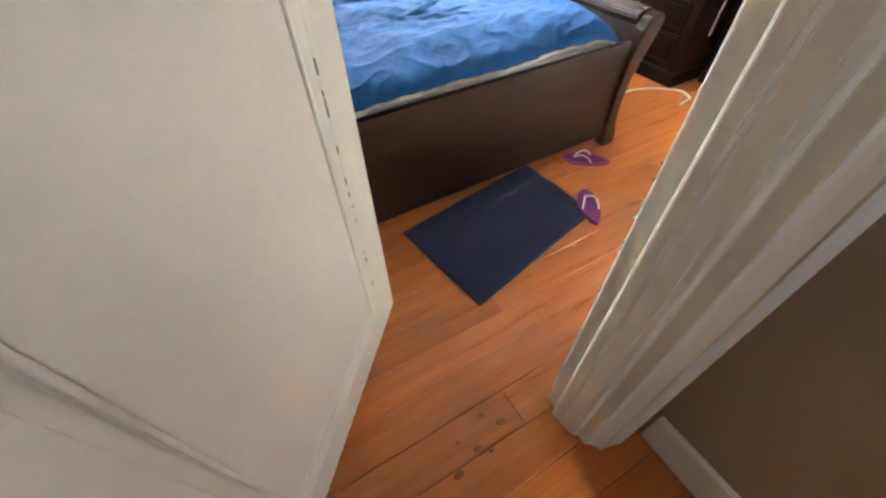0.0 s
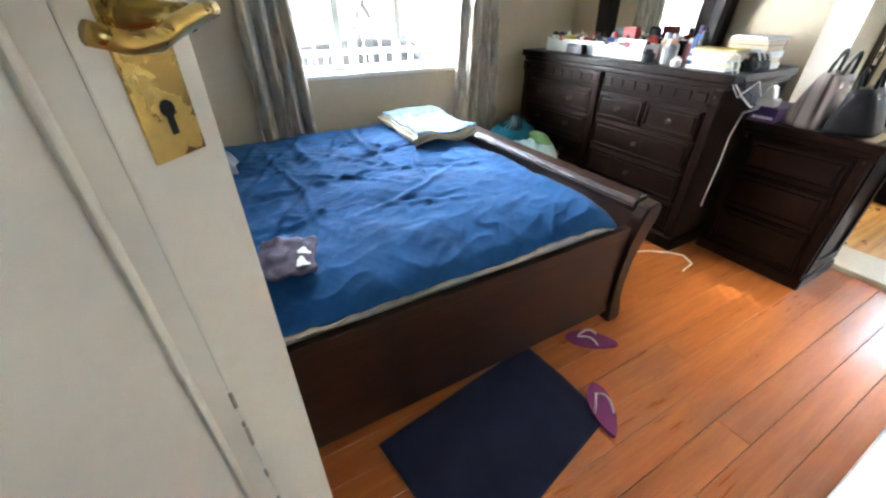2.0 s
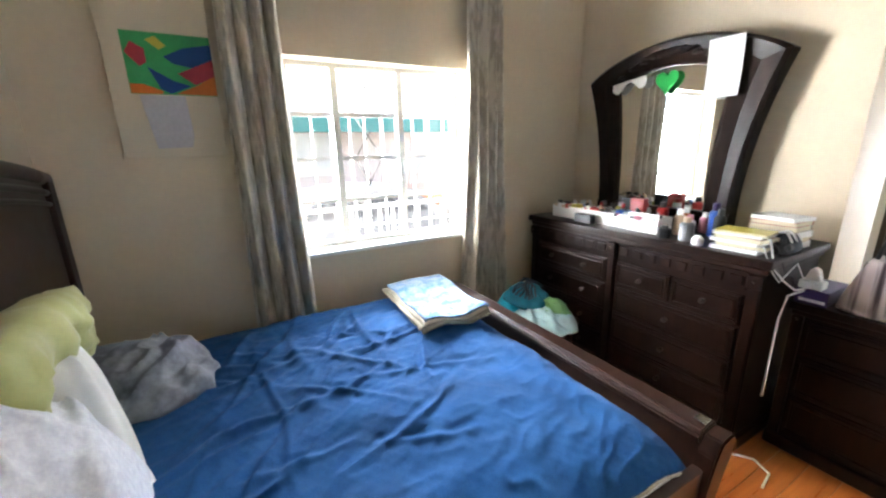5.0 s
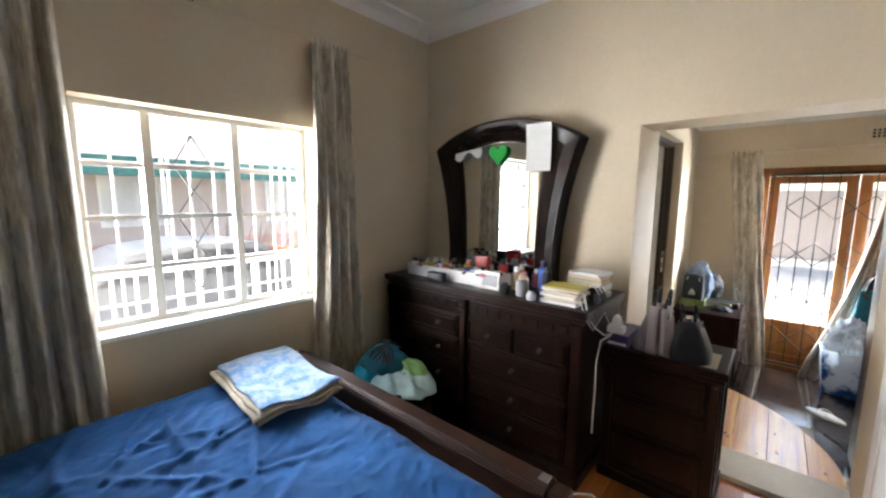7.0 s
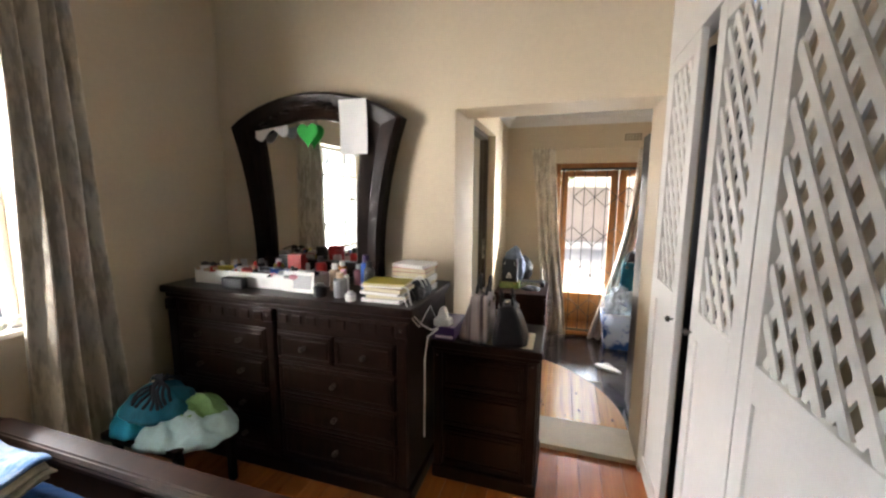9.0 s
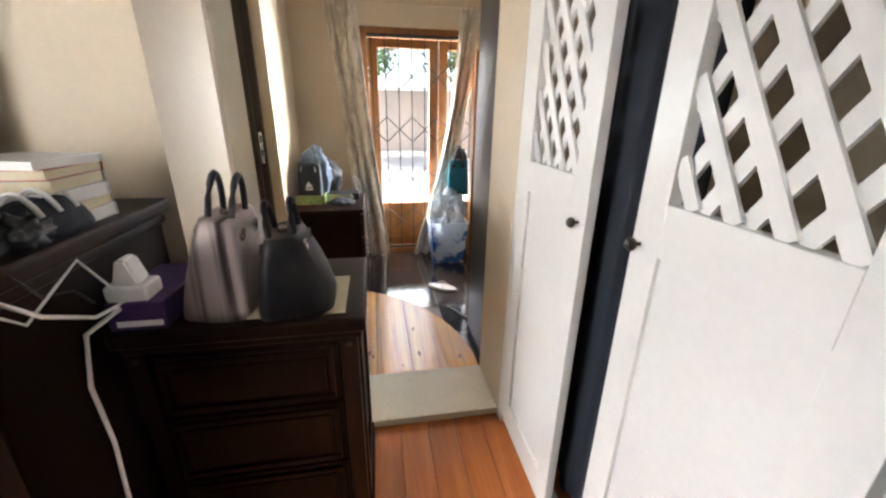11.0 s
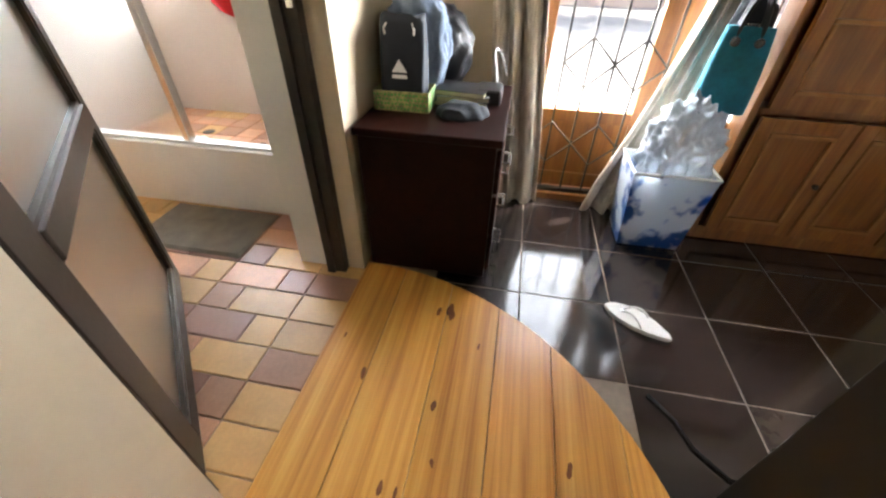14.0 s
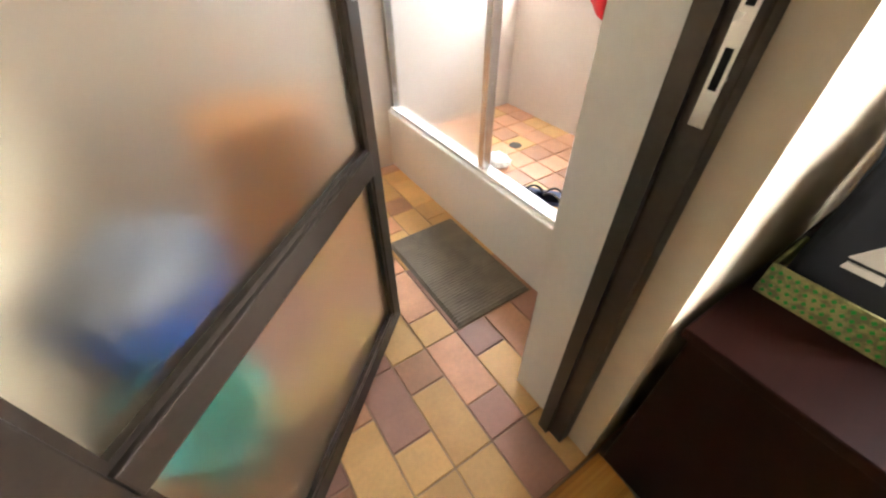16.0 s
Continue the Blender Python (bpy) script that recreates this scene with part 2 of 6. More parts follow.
for m, s in ((M_MAHOG, 0.16), (M_MAHOG_R, 0.3), (M_BLACKCAB, 0.3), (M_REDCHERRY, 0.10), (M_WHITECLOTH, 0.2), (M_BLUE, 0.12), (M_LEATHER, 0.2), (M_NAVY, 0.1)):
    m.node_tree.nodes["Principled BSDF"].inputs["Specular IOR Level"].default_value = s
M_GLASS = glass("clear_glass")
M_FROST = glass("frosted_glass", 0.30, (0.78, 0.74, 0.66), True)
M_SHGLASS = glass("obscure_shower_glass", 0.25, (0.88, 0.93, 0.93), True)
M_MIRROR = bpy.data.materials.new("silvered_mirror")
M_MIRROR.use_nodes = True
_b = M_MIRROR.node_tree.nodes["Principled BSDF"]
_b.inputs["Base Color"].default_value, _b.inputs["Metallic"].default_value, _b.inputs["Roughness"].default_value = (0.86, 0.88, 0.87, 1), 1.0, 0.02


# ---- building helpers ----
def base_of(ob):
    v = Vector((0, 0, 0))
    while ob:
        v += ob.location
        ob = ob.parent
    return v


def thing(name, base, label, category, group="", kind=""):
    e = new(name)
    e.location = base
    e.empty_display_size = 0.1
    return tagged(e, label, category, group, kind)


def part(name, bm, mat, parent=None, label="", smooth=False):
    """Links a bmesh, given in world metres, as one mesh object under its thing."""
    me = bpy.data.meshes.new(name)
    if parent:
        bmesh.ops.translate(bm, verts=bm.verts, vec=-base_of(parent))
    bmesh.ops.recalc_face_normals(bm, faces=bm.faces)
    bm.to_mesh(me)
    bm.free()
    me.materials.append(mat)
    if smooth:
        me.shade_smooth()
    ob = new(name, me)
    ob.parent = parent
    return tagged(ob, label)


def solid(name, bm, mat, label, category="", group="", kind="", smooth=False):
    """A thing of one mesh."""
    return tagged(part(name, bm, mat, smooth=smooth), label, category, group, kind)


def box(x0, y0, z0, x1, y1, z1, bevel=0.0, bm=None, segs=2):
    out = bmesh.new() if bm is None else bm
    r = bmesh.ops.create_cube(out, size=1.0)
    for v in r["verts"]:
        v.co = Vector(((x0 + x1) / 2 + v.co.x * (x1 - x0), (y0 + y1) / 2 + v.co.y * (y1 - y0), (z0 + z1) / 2 + v.co.z * (z1 - z0)))
    if bevel:
        es = list({e for v in r["verts"] for e in v.link_edges})
        bmesh.ops.bevel(out, geom=es, offset=bevel, segments=segs, affect='EDGES', profile=0.6)
    return out


def moved(bm, m):
    bmesh.ops.transform(bm, matrix=m, verts=bm.verts)
    return bm


def prism(outline, axis, a, b, bevel=0.0):
    """A flat outline pushed through: axis x takes (y, z) points, y takes (x, z), z takes (x, y)."""
    bm = bmesh.new()

    def at(p, d):
        return {"x": (d, p[0], p[1]), "y": (p[0], d, p[1]), "z": (p[0], p[1], d)}[axis]
    lo = [bm.verts.new(at(p, a)) for p in outline]
    hi = [bm.verts.new(at(p, b)) for p in outline]
    n = len(outline)
    bm.faces.new(lo)
    bm.faces.new(hi[::-1])
    for i in range(n):
        bm.faces.new((lo[i], lo[(i + 1) % n], hi[(i + 1) % n], hi[i]))
    if bevel:
        bmesh.ops.bevel(bm, geom=[e for e in bm.edges], offset=bevel, segments=2, affect='EDGES')
    return bm


def tube(points, r, sides=8, bm=None, taper=1.0):
    """A round rod through the points."""
    out = bmesh.new() if bm is None else bm
    pts = [Vector(p) for p in points]
    rings = []
    for i, p in enumerate(pts):
        d = (pts[min(i + 1, len(pts) - 1)] - pts[max(i - 1, 0)]).normalized()
        u = d.cross(Vector((0.13, 0.21, 1)) if abs(d.z) < 0.95 else Vector((1, 0.1, 0))).normalized()
        w = d.cross(u)
        rr = r * (1 + (taper - 1) * i / max(1, len(pts) - 1))
        rings.append([out.verts.new(p + rr * (math.cos(2 * math.pi * k / sides) * u + math.sin(2 * math.pi * k / sides) * w)) for k in range(sides)])
    for a, b in zip(rings, rings[1:]):
        for k in range(sides):
            out.faces.new((a[k], a[(k + 1) % sides], b[(k + 1) % sides], b[k]))
    out.faces.new(rings[0][::-1])
    out.faces.new(rings[-1])
    return out


def lathe(profile, at, sides=20, bm=None):
    """A turned body from (radius, height) points."""
    out = bmesh.new() if bm is None else bm
    rings = [[out.verts.new((at[0] + max(r, 0.0005) * math.cos(2 * math.pi * k / sides), at[1] + max(r, 0.0005) * math.sin(2 * math.pi * k / sides), at[2] + h))
              for k in range(sides)] for r, h in profile]
    for a, b in zip(rings, rings[1:]):
        for k in range(sides):
            out.faces.new((a[k], a[(k + 1) % sides], b[(k + 1) % sides], b[k]))
    out.faces.new(rings[0][::-1])
    out.faces.new(rings[-1])
    return out


def sheet(nx, ny, f, thick=0.0):
    """A grid of points f(u, v), u and v from 0 to 1, as a cloth with a thickness."""
    bm = bmesh.new()
    vs = [[bm.verts.new(f(i / nx, j / ny)) for j in range(ny + 1)] for i in range(nx + 1)]
    for i in range(nx):
        for j in range(ny):
            bm.faces.new((vs[i][j], vs[i + 1][j], vs[i + 1][j + 1], vs[i][j + 1]))
    if thick:
        bmesh.ops.recalc_face_normals(bm, faces=bm.faces)
        bmesh.ops.solidify(bm, geom=list(bm.faces), thickness=thick)
    return bm


def lump(centre, size, rough=0.25, freq=3.0, seed=0.0, detail=4, squash=0.0, ridge=0.4):
    """A crumpled soft body."""
    bm = bmesh.new()
    bmesh.ops.create_icosphere(bm, subdivisions=detail, radius=1.0)
    c, s = Vector(centre), Vector(size)
    for v in bm.verts:
        n = v.co.normalized()
        k = noise.noise(n * freq + Vector((seed, seed * 1.7, -seed))) * rough + noise.noise(n * freq * 2.7 + Vector((seed, 0, seed))) * rough * 0.5
        rd = 1 - abs(noise.noise(n * freq * 1.3 + Vector((seed * 2, 1.3, seed))))
        rd2 = 1 - abs(noise.noise(Vector((n.x * freq, n.y * freq * 2.2, n.z * freq * 0.9)) + Vector((3.1, seed, 0))))
        k += ridge * rough * (0.45 * rd ** 6 + 0.35 * rd2 ** 7) - 0.1 * rough
        q = n * (1 + k)
        if q.z < -squash:
            q.z = -squash + (q.z + squash) * 0.2
        v.co = c + Vector((q.x * s.x, q.y * s.y, q.z * s.z))
    return bm


def wob(x, y, s=1.0, k=0.0):
    return noise.noise(Vector((x * s, y * s, k)))


# ---- the large structure ----
def wall(name, axis, d0, d1, a0, a1, z0, z1, holes, mat):
    """A wall along axis (x or y) from a0 to a1, between d0 and d1 in depth, with holes (a0, a1, z0, z1)."""
    bm = bmesh.new()

    def put(p0, p1, q0, q1):
        if p1 - p0 > 1e-4 and q1 - q0 > 1e-4:
            if axis == "x":
                box(p0, d0, q0, p1, d1, q1, bm=bm)
            else:
                box(d0, p0, q0, d1, p1, q1, bm=bm)
    at = a0
    for h0, h1, b0, b1 in sorted(holes):
        put(at, h0, z0, z1)
        put(h0, h1, z0, b0)
        put(h0, h1, b1, z1)
        at = h1
    put(at, a1, z0, z1)
    return tagged(part(name, bm, mat), kind="structure")


H1, H2 = 3.09, 2.44
wall("wall_north", "x", 3.28, 3.53, -0.15, 3.37, 0, H1, [(0.99, 2.21, 0.93, 2.10)], M_WALL)
wall("wall_east", "y", 3.37, 3.69, 0.05, 3.53, 0, H1, [(0.372, 1.49, 0, 2.08)], M_WALL)
wall("wall_west", "y", -0.30, -0.15, 0.37, 3.53, 0, H1, [], M_WALL)
wall("wall_south", "x", 0.18, 0.37, -0.30, 1.56, 0, H1, [(-0.155, 0.735, 0, 2.05)], M_WALL)
wall("wall_hall_east", "y", 0.88, 1.00, -1.9, 0.18, 0, H1, [], M_HALL_SHADED)
wall("wall_hall_west", "y", -0.62, -0.50, -1.9, 0.18, 0, H1, [], M_WALL)
# the hole in this wall is added for the hall's fill lamp
wall("wall_hall_south", "x", -2.02, -1.9, -0.62, 1.00, 0, H1, [(0.40, 0.84, 1.2, 2.2)], M_WALL)
wall("wall_hall_corner", "x", 0.18, 0.37, -0.62, -0.30, 0, H1, [], M_WALL)
wall("wall_closet_back", "x", -0.30, -0.22, 1.00, 3.37, 0, H1, [], M_WALL)
wall("wall_closet_side", "y", 1.48, 1.56, -0.22, 0.18, 0, H1, [], M_WALL)
wall("wall_bathroom", "x", 1.49, 1.77, 3.69, 6.00, 0, H2, [(3.87, 4.785, 0, 2.13)], M_WALL)
wall("wall_garden", "y", 5.58, 5.80, -1.5, 1.49, 0, H2 + 0.2, [(-0.34, 0.95, 0, 1.93)], M_WALL)
wall("wall_bathroom_east", "y", 6.00, 6.22, 1.49, 3.4, 0, H2 + 0.2, [(2.76, 3.20, 0.85, 1.75)], M_WALL)
wall("wall_study_south", "x", -1.5, -1.38, 3.37, 5.58, 0, H2, [], M_WALL)
wall("wall_study_west", "y", 3.37, 3.69, -1.38, 0.05, 0, H2, [], M_WALL)
wall("wall_bathroom_north", "x", 3.25, 3.40, 3.69, 6.00, 0, H2, [], M_PINKWALL)

for nm, (x0, y0, x1, y1, z) in {"ceiling_bedroom": (-0.30, 0.18, 3.37, 3.53, H1), "ceiling_hall": (-0.62, -2.02, 1.00, 0.18, H1),
                               "ceiling_closet": (1.00, -0.30, 3.37, 0.18, H1), "ceiling_study": (3.69, -1.5, 6.00, 3.40, H2)}.items():
    tagged(part(nm, box(x0, y0, z, x1, y1, z + 0.08), M_CEIL), kind="structure")


def cornice(name, pts, top=None):
    """A coved plaster strip below the ceiling; pts: corner, along which way it runs and which way it faces."""
    (x0, y0), (x1, y1), (fx, fy) = pts
    top = H1 if top is None else top
    bm = bmesh.new()
    prof = [(0, 0), (0, -0.11), (0.012, -0.115), (0.022, -0.10), (0.045, -0.055), (0.085, -0.028), (0.10, -0.02), (0.11, 0)]
    rings = []
    for x, y in ((x0, y0), (x1, y1)):
        rings.append([bm.verts.new((x + fx * d, y + fy * d, top + h)) for d, h in prof])
    n = len(prof)
    for i in range(n):
        bm.faces.new((rings[0][i], rings[0][(i + 1) % n], rings[1][(i + 1) % n], rings[1][i]))
    bm.faces.new(rings[0])
    bm.faces.new(rings[1][::-1])
    tagged(part(name, bm, M_CEIL), kind="structure")


cornice("cornice_north", ((-0.15, 3.28), (3.37, 3.28), (0, -1)))
cornice("cornice_east", ((3.37, 0.37), (3.37, 3.28), (-1, 0)))
cornice("cornice_west", ((-0.15, 0.37), (-0.15, 3.28), (1, 0)))
cornice("cornice_garden", ((5.58, -1.38), (5.58, 1.49), (-1, 0)), H2)
cornice("cornice_passage", ((3.69, 1.49), (5.58, 1.49), (0, -1)), H2)

# thin picture-rail joint and air brick on the window wall
solid("air_brick", box(1.37, 3.268, 2.655, 1.54, 3.281, 2.715, 0.002), M_WALL, "cream painted perforated air brick high on the wall", "vent")
for i in range(8):
    for j in range(3):
        part("hole", box(1.381 + i * 0.0195, 3.266, 2.663 + j * 0.017, 1.391 + i * 0.0195, 3.269, 2.672 + j * 0.017), M_DARK, bpy.data.objects["air_brick"])

# steel window in the north wall
win = tagged(thing("window_1", (1.6, 3.43, 0.93), "cream painted steel casement window with three lights over a sill", "window"), kind="structure")
WX = (0.99, 1.293, 1.742, 2.21)
bm = bmesh.new()
for x0, x1 in ((0.99, 1.02), (2.18, 2.21)):
    box(x0, 3.41, 0.93, x1, 3.46, 2.10, bm=bm)
for z0, z1 in ((0.93, 0.96), (2.07, 2.10)):
    box(1.02, 3.41, z0, 2.18, 3.46, z1, bm=bm)
part("window_frame", bm, M_STEEL, win)
for xc in WX[1:3]:
    part("mullion", box(xc - 0.022, 3.402, 0.96, xc + 0.022, 3.462, 2.07, 0.004), M_STEEL, win)
for k in range(3):
    x0, x1 = WX[k] + 0.03 - 0.008 * (k > 0), WX[k + 1] - 0.03 + 0.008 * (k < 2)
    for j in range(3):
        z = 0.96 + (j + 1) * 1.11 / 4
        part("glazing_bar", box(x0, 3.424, z - 0.013, x1, 3.448, z + 0.013), M_STEEL, win)
    p = part("pane", box(x0, 3.434, 0.962, x1, 3.438, 2.068), M_GLASS, win)
    p.visible_shadow = False
part("window_sill", box(0.95, 3.245, 0.905, 2.25, 3.41, 0.932, 0.006), M_WHITE, win)
# burglar bars outside the panes
bars = thing("burglar_bars", (1.6, 3.5, 0.93), "white painted steel burglar bars with a diamond motif", "burglar bars")
for x in (1.03, 1.15, 1.275, 1.405, 1.51, 1.64, 1.76, 1.88, 2.01, 2.135):
    part("bar", box(x - 0.006, 3.497, 0.94, x + 0.006, 3.509, 2.09), M_STEEL, bars)
for z in (1.03, 1.24, 1.51, 1.81, 1.99):
    part("cross_bar", box(1.0, 3.489, z - 0.006, 2.2, 3.497, z + 0.006), M_STEEL, bars)
# two long crossing lozenges in the middle light
for pts in (((1.527, 1.985), (1.425, 1.81), (1.521, 1.66), (1.624, 1.51), (1.519, 1.34), (1.44, 1.20), (1.519, 1.06)),
            ((1.527, 1.985), (1.624, 1.81), (1.521, 1.66), (1.425, 1.51), (1.519, 1.34), (1.60, 1.20), (1.519, 1.06))):
    part("lozenge", tube([(x, 3.484, z) for x, z in pts], 0.0055, 6), M_GATE, bars)
for x, r in ((2.10, 0.026), (2.165, 0.030)):
    solid("sill_ornament", lump((x, 3.33, 0.932 + r * 0.8), (r, r * 0.8, r), 0.35, 2.5, x, 3, 0.75), M_WPLAST, "small white china ornament on the window sill", "ornament", "sill ornaments", smooth=True)

# threshold slab and the door frames
tagged(part("floor_threshold", box(3.385, 0.372, -0.05, 3.70, 1.49, 0.030, 0.004), M_SLAB), kind="structure")

# bedroom door frame, moulded and chipped
frame_bm = bmesh.new()
box(-0.157, 0.18, 0, -0.130, 0.372, 2.05, 0.003, bm=frame_bm)
box(-0.130, 0.18, 2.02, 0.703, 0.372, 2.05, 0.003, bm=frame_bm)
door_frame = tagged(part("door_1_frame", frame_bm, M_DOOR), kind="structure")
# moulded jamb: chipped edge, proud stop, two quirks and a rounded outer bead
JAMB = [(0.736, 0.372), (0.708, 0.372), (0.703, 0.367), (0.703, 0.334), (0.690, 0.331), (0.686, 0.324), (0.686, 0.302), (0.690, 0.294), (0.692, 0.262), (0.697, 0.250), (0.708, 0.243), (0.708, 0.214),
        (0.722, 0.208), (0.729, 0.198), (0.735, 0.182), (0.770, 0.174), (0.795, 0.164), (0.812, 0.168), (0.816, 0.179), (0.736, 0.179)]
part("jamb", prism(JAMB, "z", 0, 2.02, 0.0012), M_DOOR, door_frame)
for k in range(15):
    z = 0.03 + 1.0 * random.random() ** 1.3
    part("chip", box(0.7024, 0.3695, z, 0.7036 + 0.002 * random.random(), 0.3728 + 0.0002 * k / 26, z + 0.004 + 0.02 * random.random() ** 2), M_CHIP, door_frame)
tagged(part("baseboard", box(0.862, -1.9, 0, 0.88, 0.155, 0.14, 0.006), M_DOOR), kind="structure")

# bathroom door frame of bronze aluminium in the passage wall
bm = bmesh.new()
box(4.748, 1.558, 0, 4.787, 1.632, 2.13, 0.004, bm=bm)
box(4.736, 1.600, 0, 4.748, 1.632, 2.13, bm=bm)
box(3.868, 1.558, 0, 3.905, 1.632, 2.13, 0.004, bm=bm)
box(3.905, 1.558, 2.09, 4.748, 1.632, 2.13, 0.004, bm=bm)
bath_frame = tagged(part("door_2_frame", bm, M_ALU), kind="structure")
part("strike_plate", box(4.7465, 1.568, 0.955, 4.749, 1.589, 1.15, 0.001), M_CHROME, bath_frame, "brushed metal strike plate")
for z in (1.0, 1.085):
    part("strike_slot", box(4.7455, 1.574, z, 4.7467, 1.583, z + 0.045), M_DARK, bath_frame)


# ---- floors, board by board and tile by tile ----
def shared_piece(name, me, mat, parent, at, rz=0.0):
    ob = new(name, me)
    ob.parent = parent
    ob.location = Vector(at) - base_of(parent)
    ob.rotation_euler = (0, 0, rz)
    return ob


def bevelled_mesh(name, sx, sy, sz, bev, mat):
    bm = box(-sx / 2, -sy / 2, -sz, sx / 2, sy / 2, 0, bev, segs=1)
    bmesh.ops.recalc_face_normals(bm, faces=bm.faces)
    me = bpy.data.meshes.new(name)
    bm.to_mesh(me)
    bm.free()
    me.materials.append(mat)
    return me


base_bm = box(-0.15, 0.0, -0.12, 3.385, 3.28, -0.02)
box(-0.50, -1.9, -0.12, 0.88, 0.0, -0.02, bm=base_bm)
floor_bed = tagged(part("floor", base_bm, M_UNDER), kind="structure")
BW = 0.118
boards = {}
y = -1.9
row = 0
while y < 3.27:
    joint = 0.55 + 1.6 * ((row * 0.37) % 1)
    cuts = [-0.15, joint, 3.385] if y > -0.02 else ([-0.50, joint, 0.88] if joint < 0.8 else [-0.50, 0.88])
    for a, b in zip(cuts, cuts[1:]):
        key = round(b - a, 3)
        if key not in boards:
            boards[key] = bevelled_mesh("plank", b - a - 0.0015, BW - 0.0014, 0.02, 0.0016, M_BOARD)
        shared_piece("plank", boards[key], M_BOARD, floor_bed, ((a + b) / 2, y + BW / 2, 0.0006 * math.sin(row * 2.3)))
    y += BW
    row += 1

# quarter round of varnished pine boards
floor_pine = tagged(part("floor_pine", box(3.70, 0.60, -0.05, 4.40, 1.48, -0.006), M_UNDER), kind="structure")
CX, CY, CR = 3.70, 1.478, 1.112


def pine_board(y0, y1):
    pts = []
    n = 7
    for k in range(n + 1):
        yy = y0 + (y1 - y0) * k / n
        pts.append((CX + math.sqrt(max(0.0, CR * CR - (yy - CY) ** 2)), yy))
    outline = [(CX + 0.002, y0)] + pts + [(CX + 0.002, y1)]
    bm = prism(outline, "z", -0.004, 0.022)
    top = [e for e in bm.edges if all(v.co.z > 0.02 for v in e.verts)]
    bmesh.ops.bevel(bm, geom=top, offset=0.002, segments=1, affect='EDGES')
    return bm


edges_y = (0.372, 0.531, 0.72, 0.905, 1.097, 1.302, 1.478)
for a, b in zip(edges_y, edges_y[1:]):
    part("plank", pine_board(a + 0.001, b - 0.001), M_PINE, floor_pine)
for kx, ky, r in ((4.285, 1.312, 0.012), (4.59, 1.125, 0.011), (4.61, 1.085, 0.017), (4.58, 1.075, 0.013), (4.22, 1.07, 0.012), (4.113, 0.683, 0.012), (4.062, 1.042, 0.007), (3.979, 1.158, 0.009),
                  (3.975, 1.117, 0.008), (3.90, 0.945, 0.014), (3.865, 0.925, 0.010), (3.859, 1.055, 0.009), (3.858, 1.035, 0.007), (3.857, 0.672, 0.012), (3.80, 0.454, 0.012), (3.765, 0.768, 0.007),
                  (3.755, 0.996, 0.015), (4.46, 0.962, 0.007), (4.42, 1.425, 0.006)):
    bm = lathe([(r, 0.0), (r * 0.9, 0.0006)], (0, 0, 0), 12)
    for v in bm.verts:
        v.co.x *= 1.9 + 0.8 * wob(kx, ky, 9)
        v.co.y *= 0.7 + 0.3 * wob(v.co.x * 9 + kx, ky, 31)
    part("knot", moved(bm, Matrix.Translation((kx, ky, 0.0219)) @ pose(0, 0, 0, 0, 0, 40 * wob(ky, kx, 5))), M_KNOT, floor_pine)

# dark glazed tiles in the study
floor_dark = tagged(part("floor_study", box(3.70, -1.38, -0.10, 5.80, 1.49, -0.0085), M_GROUT), kind="structure")
TS = 0.355
tile_me = bevelled_mesh("tile", TS - 0.005, TS - 0.005, 0.02, 0.002, M_TILE)
for i in range(6):
    for j in range(9):
        cx, cy = 3.72 + TS / 2 + i * TS, -1.66 + TS / 2 + j * TS + 0.003
        if cy + TS / 2 > 1.52 or math.hypot(cx + TS / 2 - CX, cy + TS / 2 - CY) < CR and cy > 0.55:
            continue
        shared_piece("tile", tile_me, M_TILE, floor_dark, (cx, cy, -0.006 + 0.0004 * wob(i, j, 1.3)))

# terracotta tiles in the bathroom
floor_terra = tagged(part("floor_bathroom", box(3.69, 1.482, -0.10, 5.10, 3.25, -0.005), M_TGROUT), kind="structure")
RW = 0.130
terra = {}
rng = random.Random(7)
for i in range(11):
    x = 3.68 + i * RW
    yy = 1.484
    k = i
    while yy < 3.25:
        # a cut piece along the pine, then long and square tiles in turn, shifted row by row
        ln = 0.186 if yy < 1.5 else (0.25 if k % 2 == 0 else 0.125)
        if yy > 1.5:
            k += 1
        a, b = yy, min(yy + ln, 3.25)
        if b - a > 0.02 and x + RW < 5.12:
            m = rng.choice((M_TERRA, M_TERRA_Y, M_TERRA_Y, M_TERRA_B, M_TERRA))
            key = (round(b - a, 3), m.name)
            if key not in terra:
                terra[key] = bevelled_mesh("tile", RW - 0.0045, b - a - 0.0045, 0.02, 0.0025, m)
            shared_piece("tile", terra[key], m, floor_terra, (x + RW / 2, (a + b) / 2, 0.0 + 0.0012 * rng.random()))
        yy += ln


# ---- built-in closet with lattice doors ----
closet = thing("closet", (2.45, 0.36, 0), "white painted built-in closet with lattice doors, one ajar", "closet")
bm = bmesh.new()
box(1.56, 0.30, 0, 1.63, 0.371, H1, bm=bm)
box(3.335, 0.30, 0, 3.369, 0.371, H1, bm=bm)
box(1.63, 0.30, 2.22, 3.335, 0.371, H1 - 0.001, bm=bm)
box(1.63, 0.30, 0, 3.335, 0.355, 0.05, bm=bm)
part("face_frame", bm, M_WHITE, closet)
for z in (0.35, 1.05, 1.75):
    part("shelf", box(1.57, -0.21, z, 2.28, 0.28, z + 0.02), M_WALL, closet)


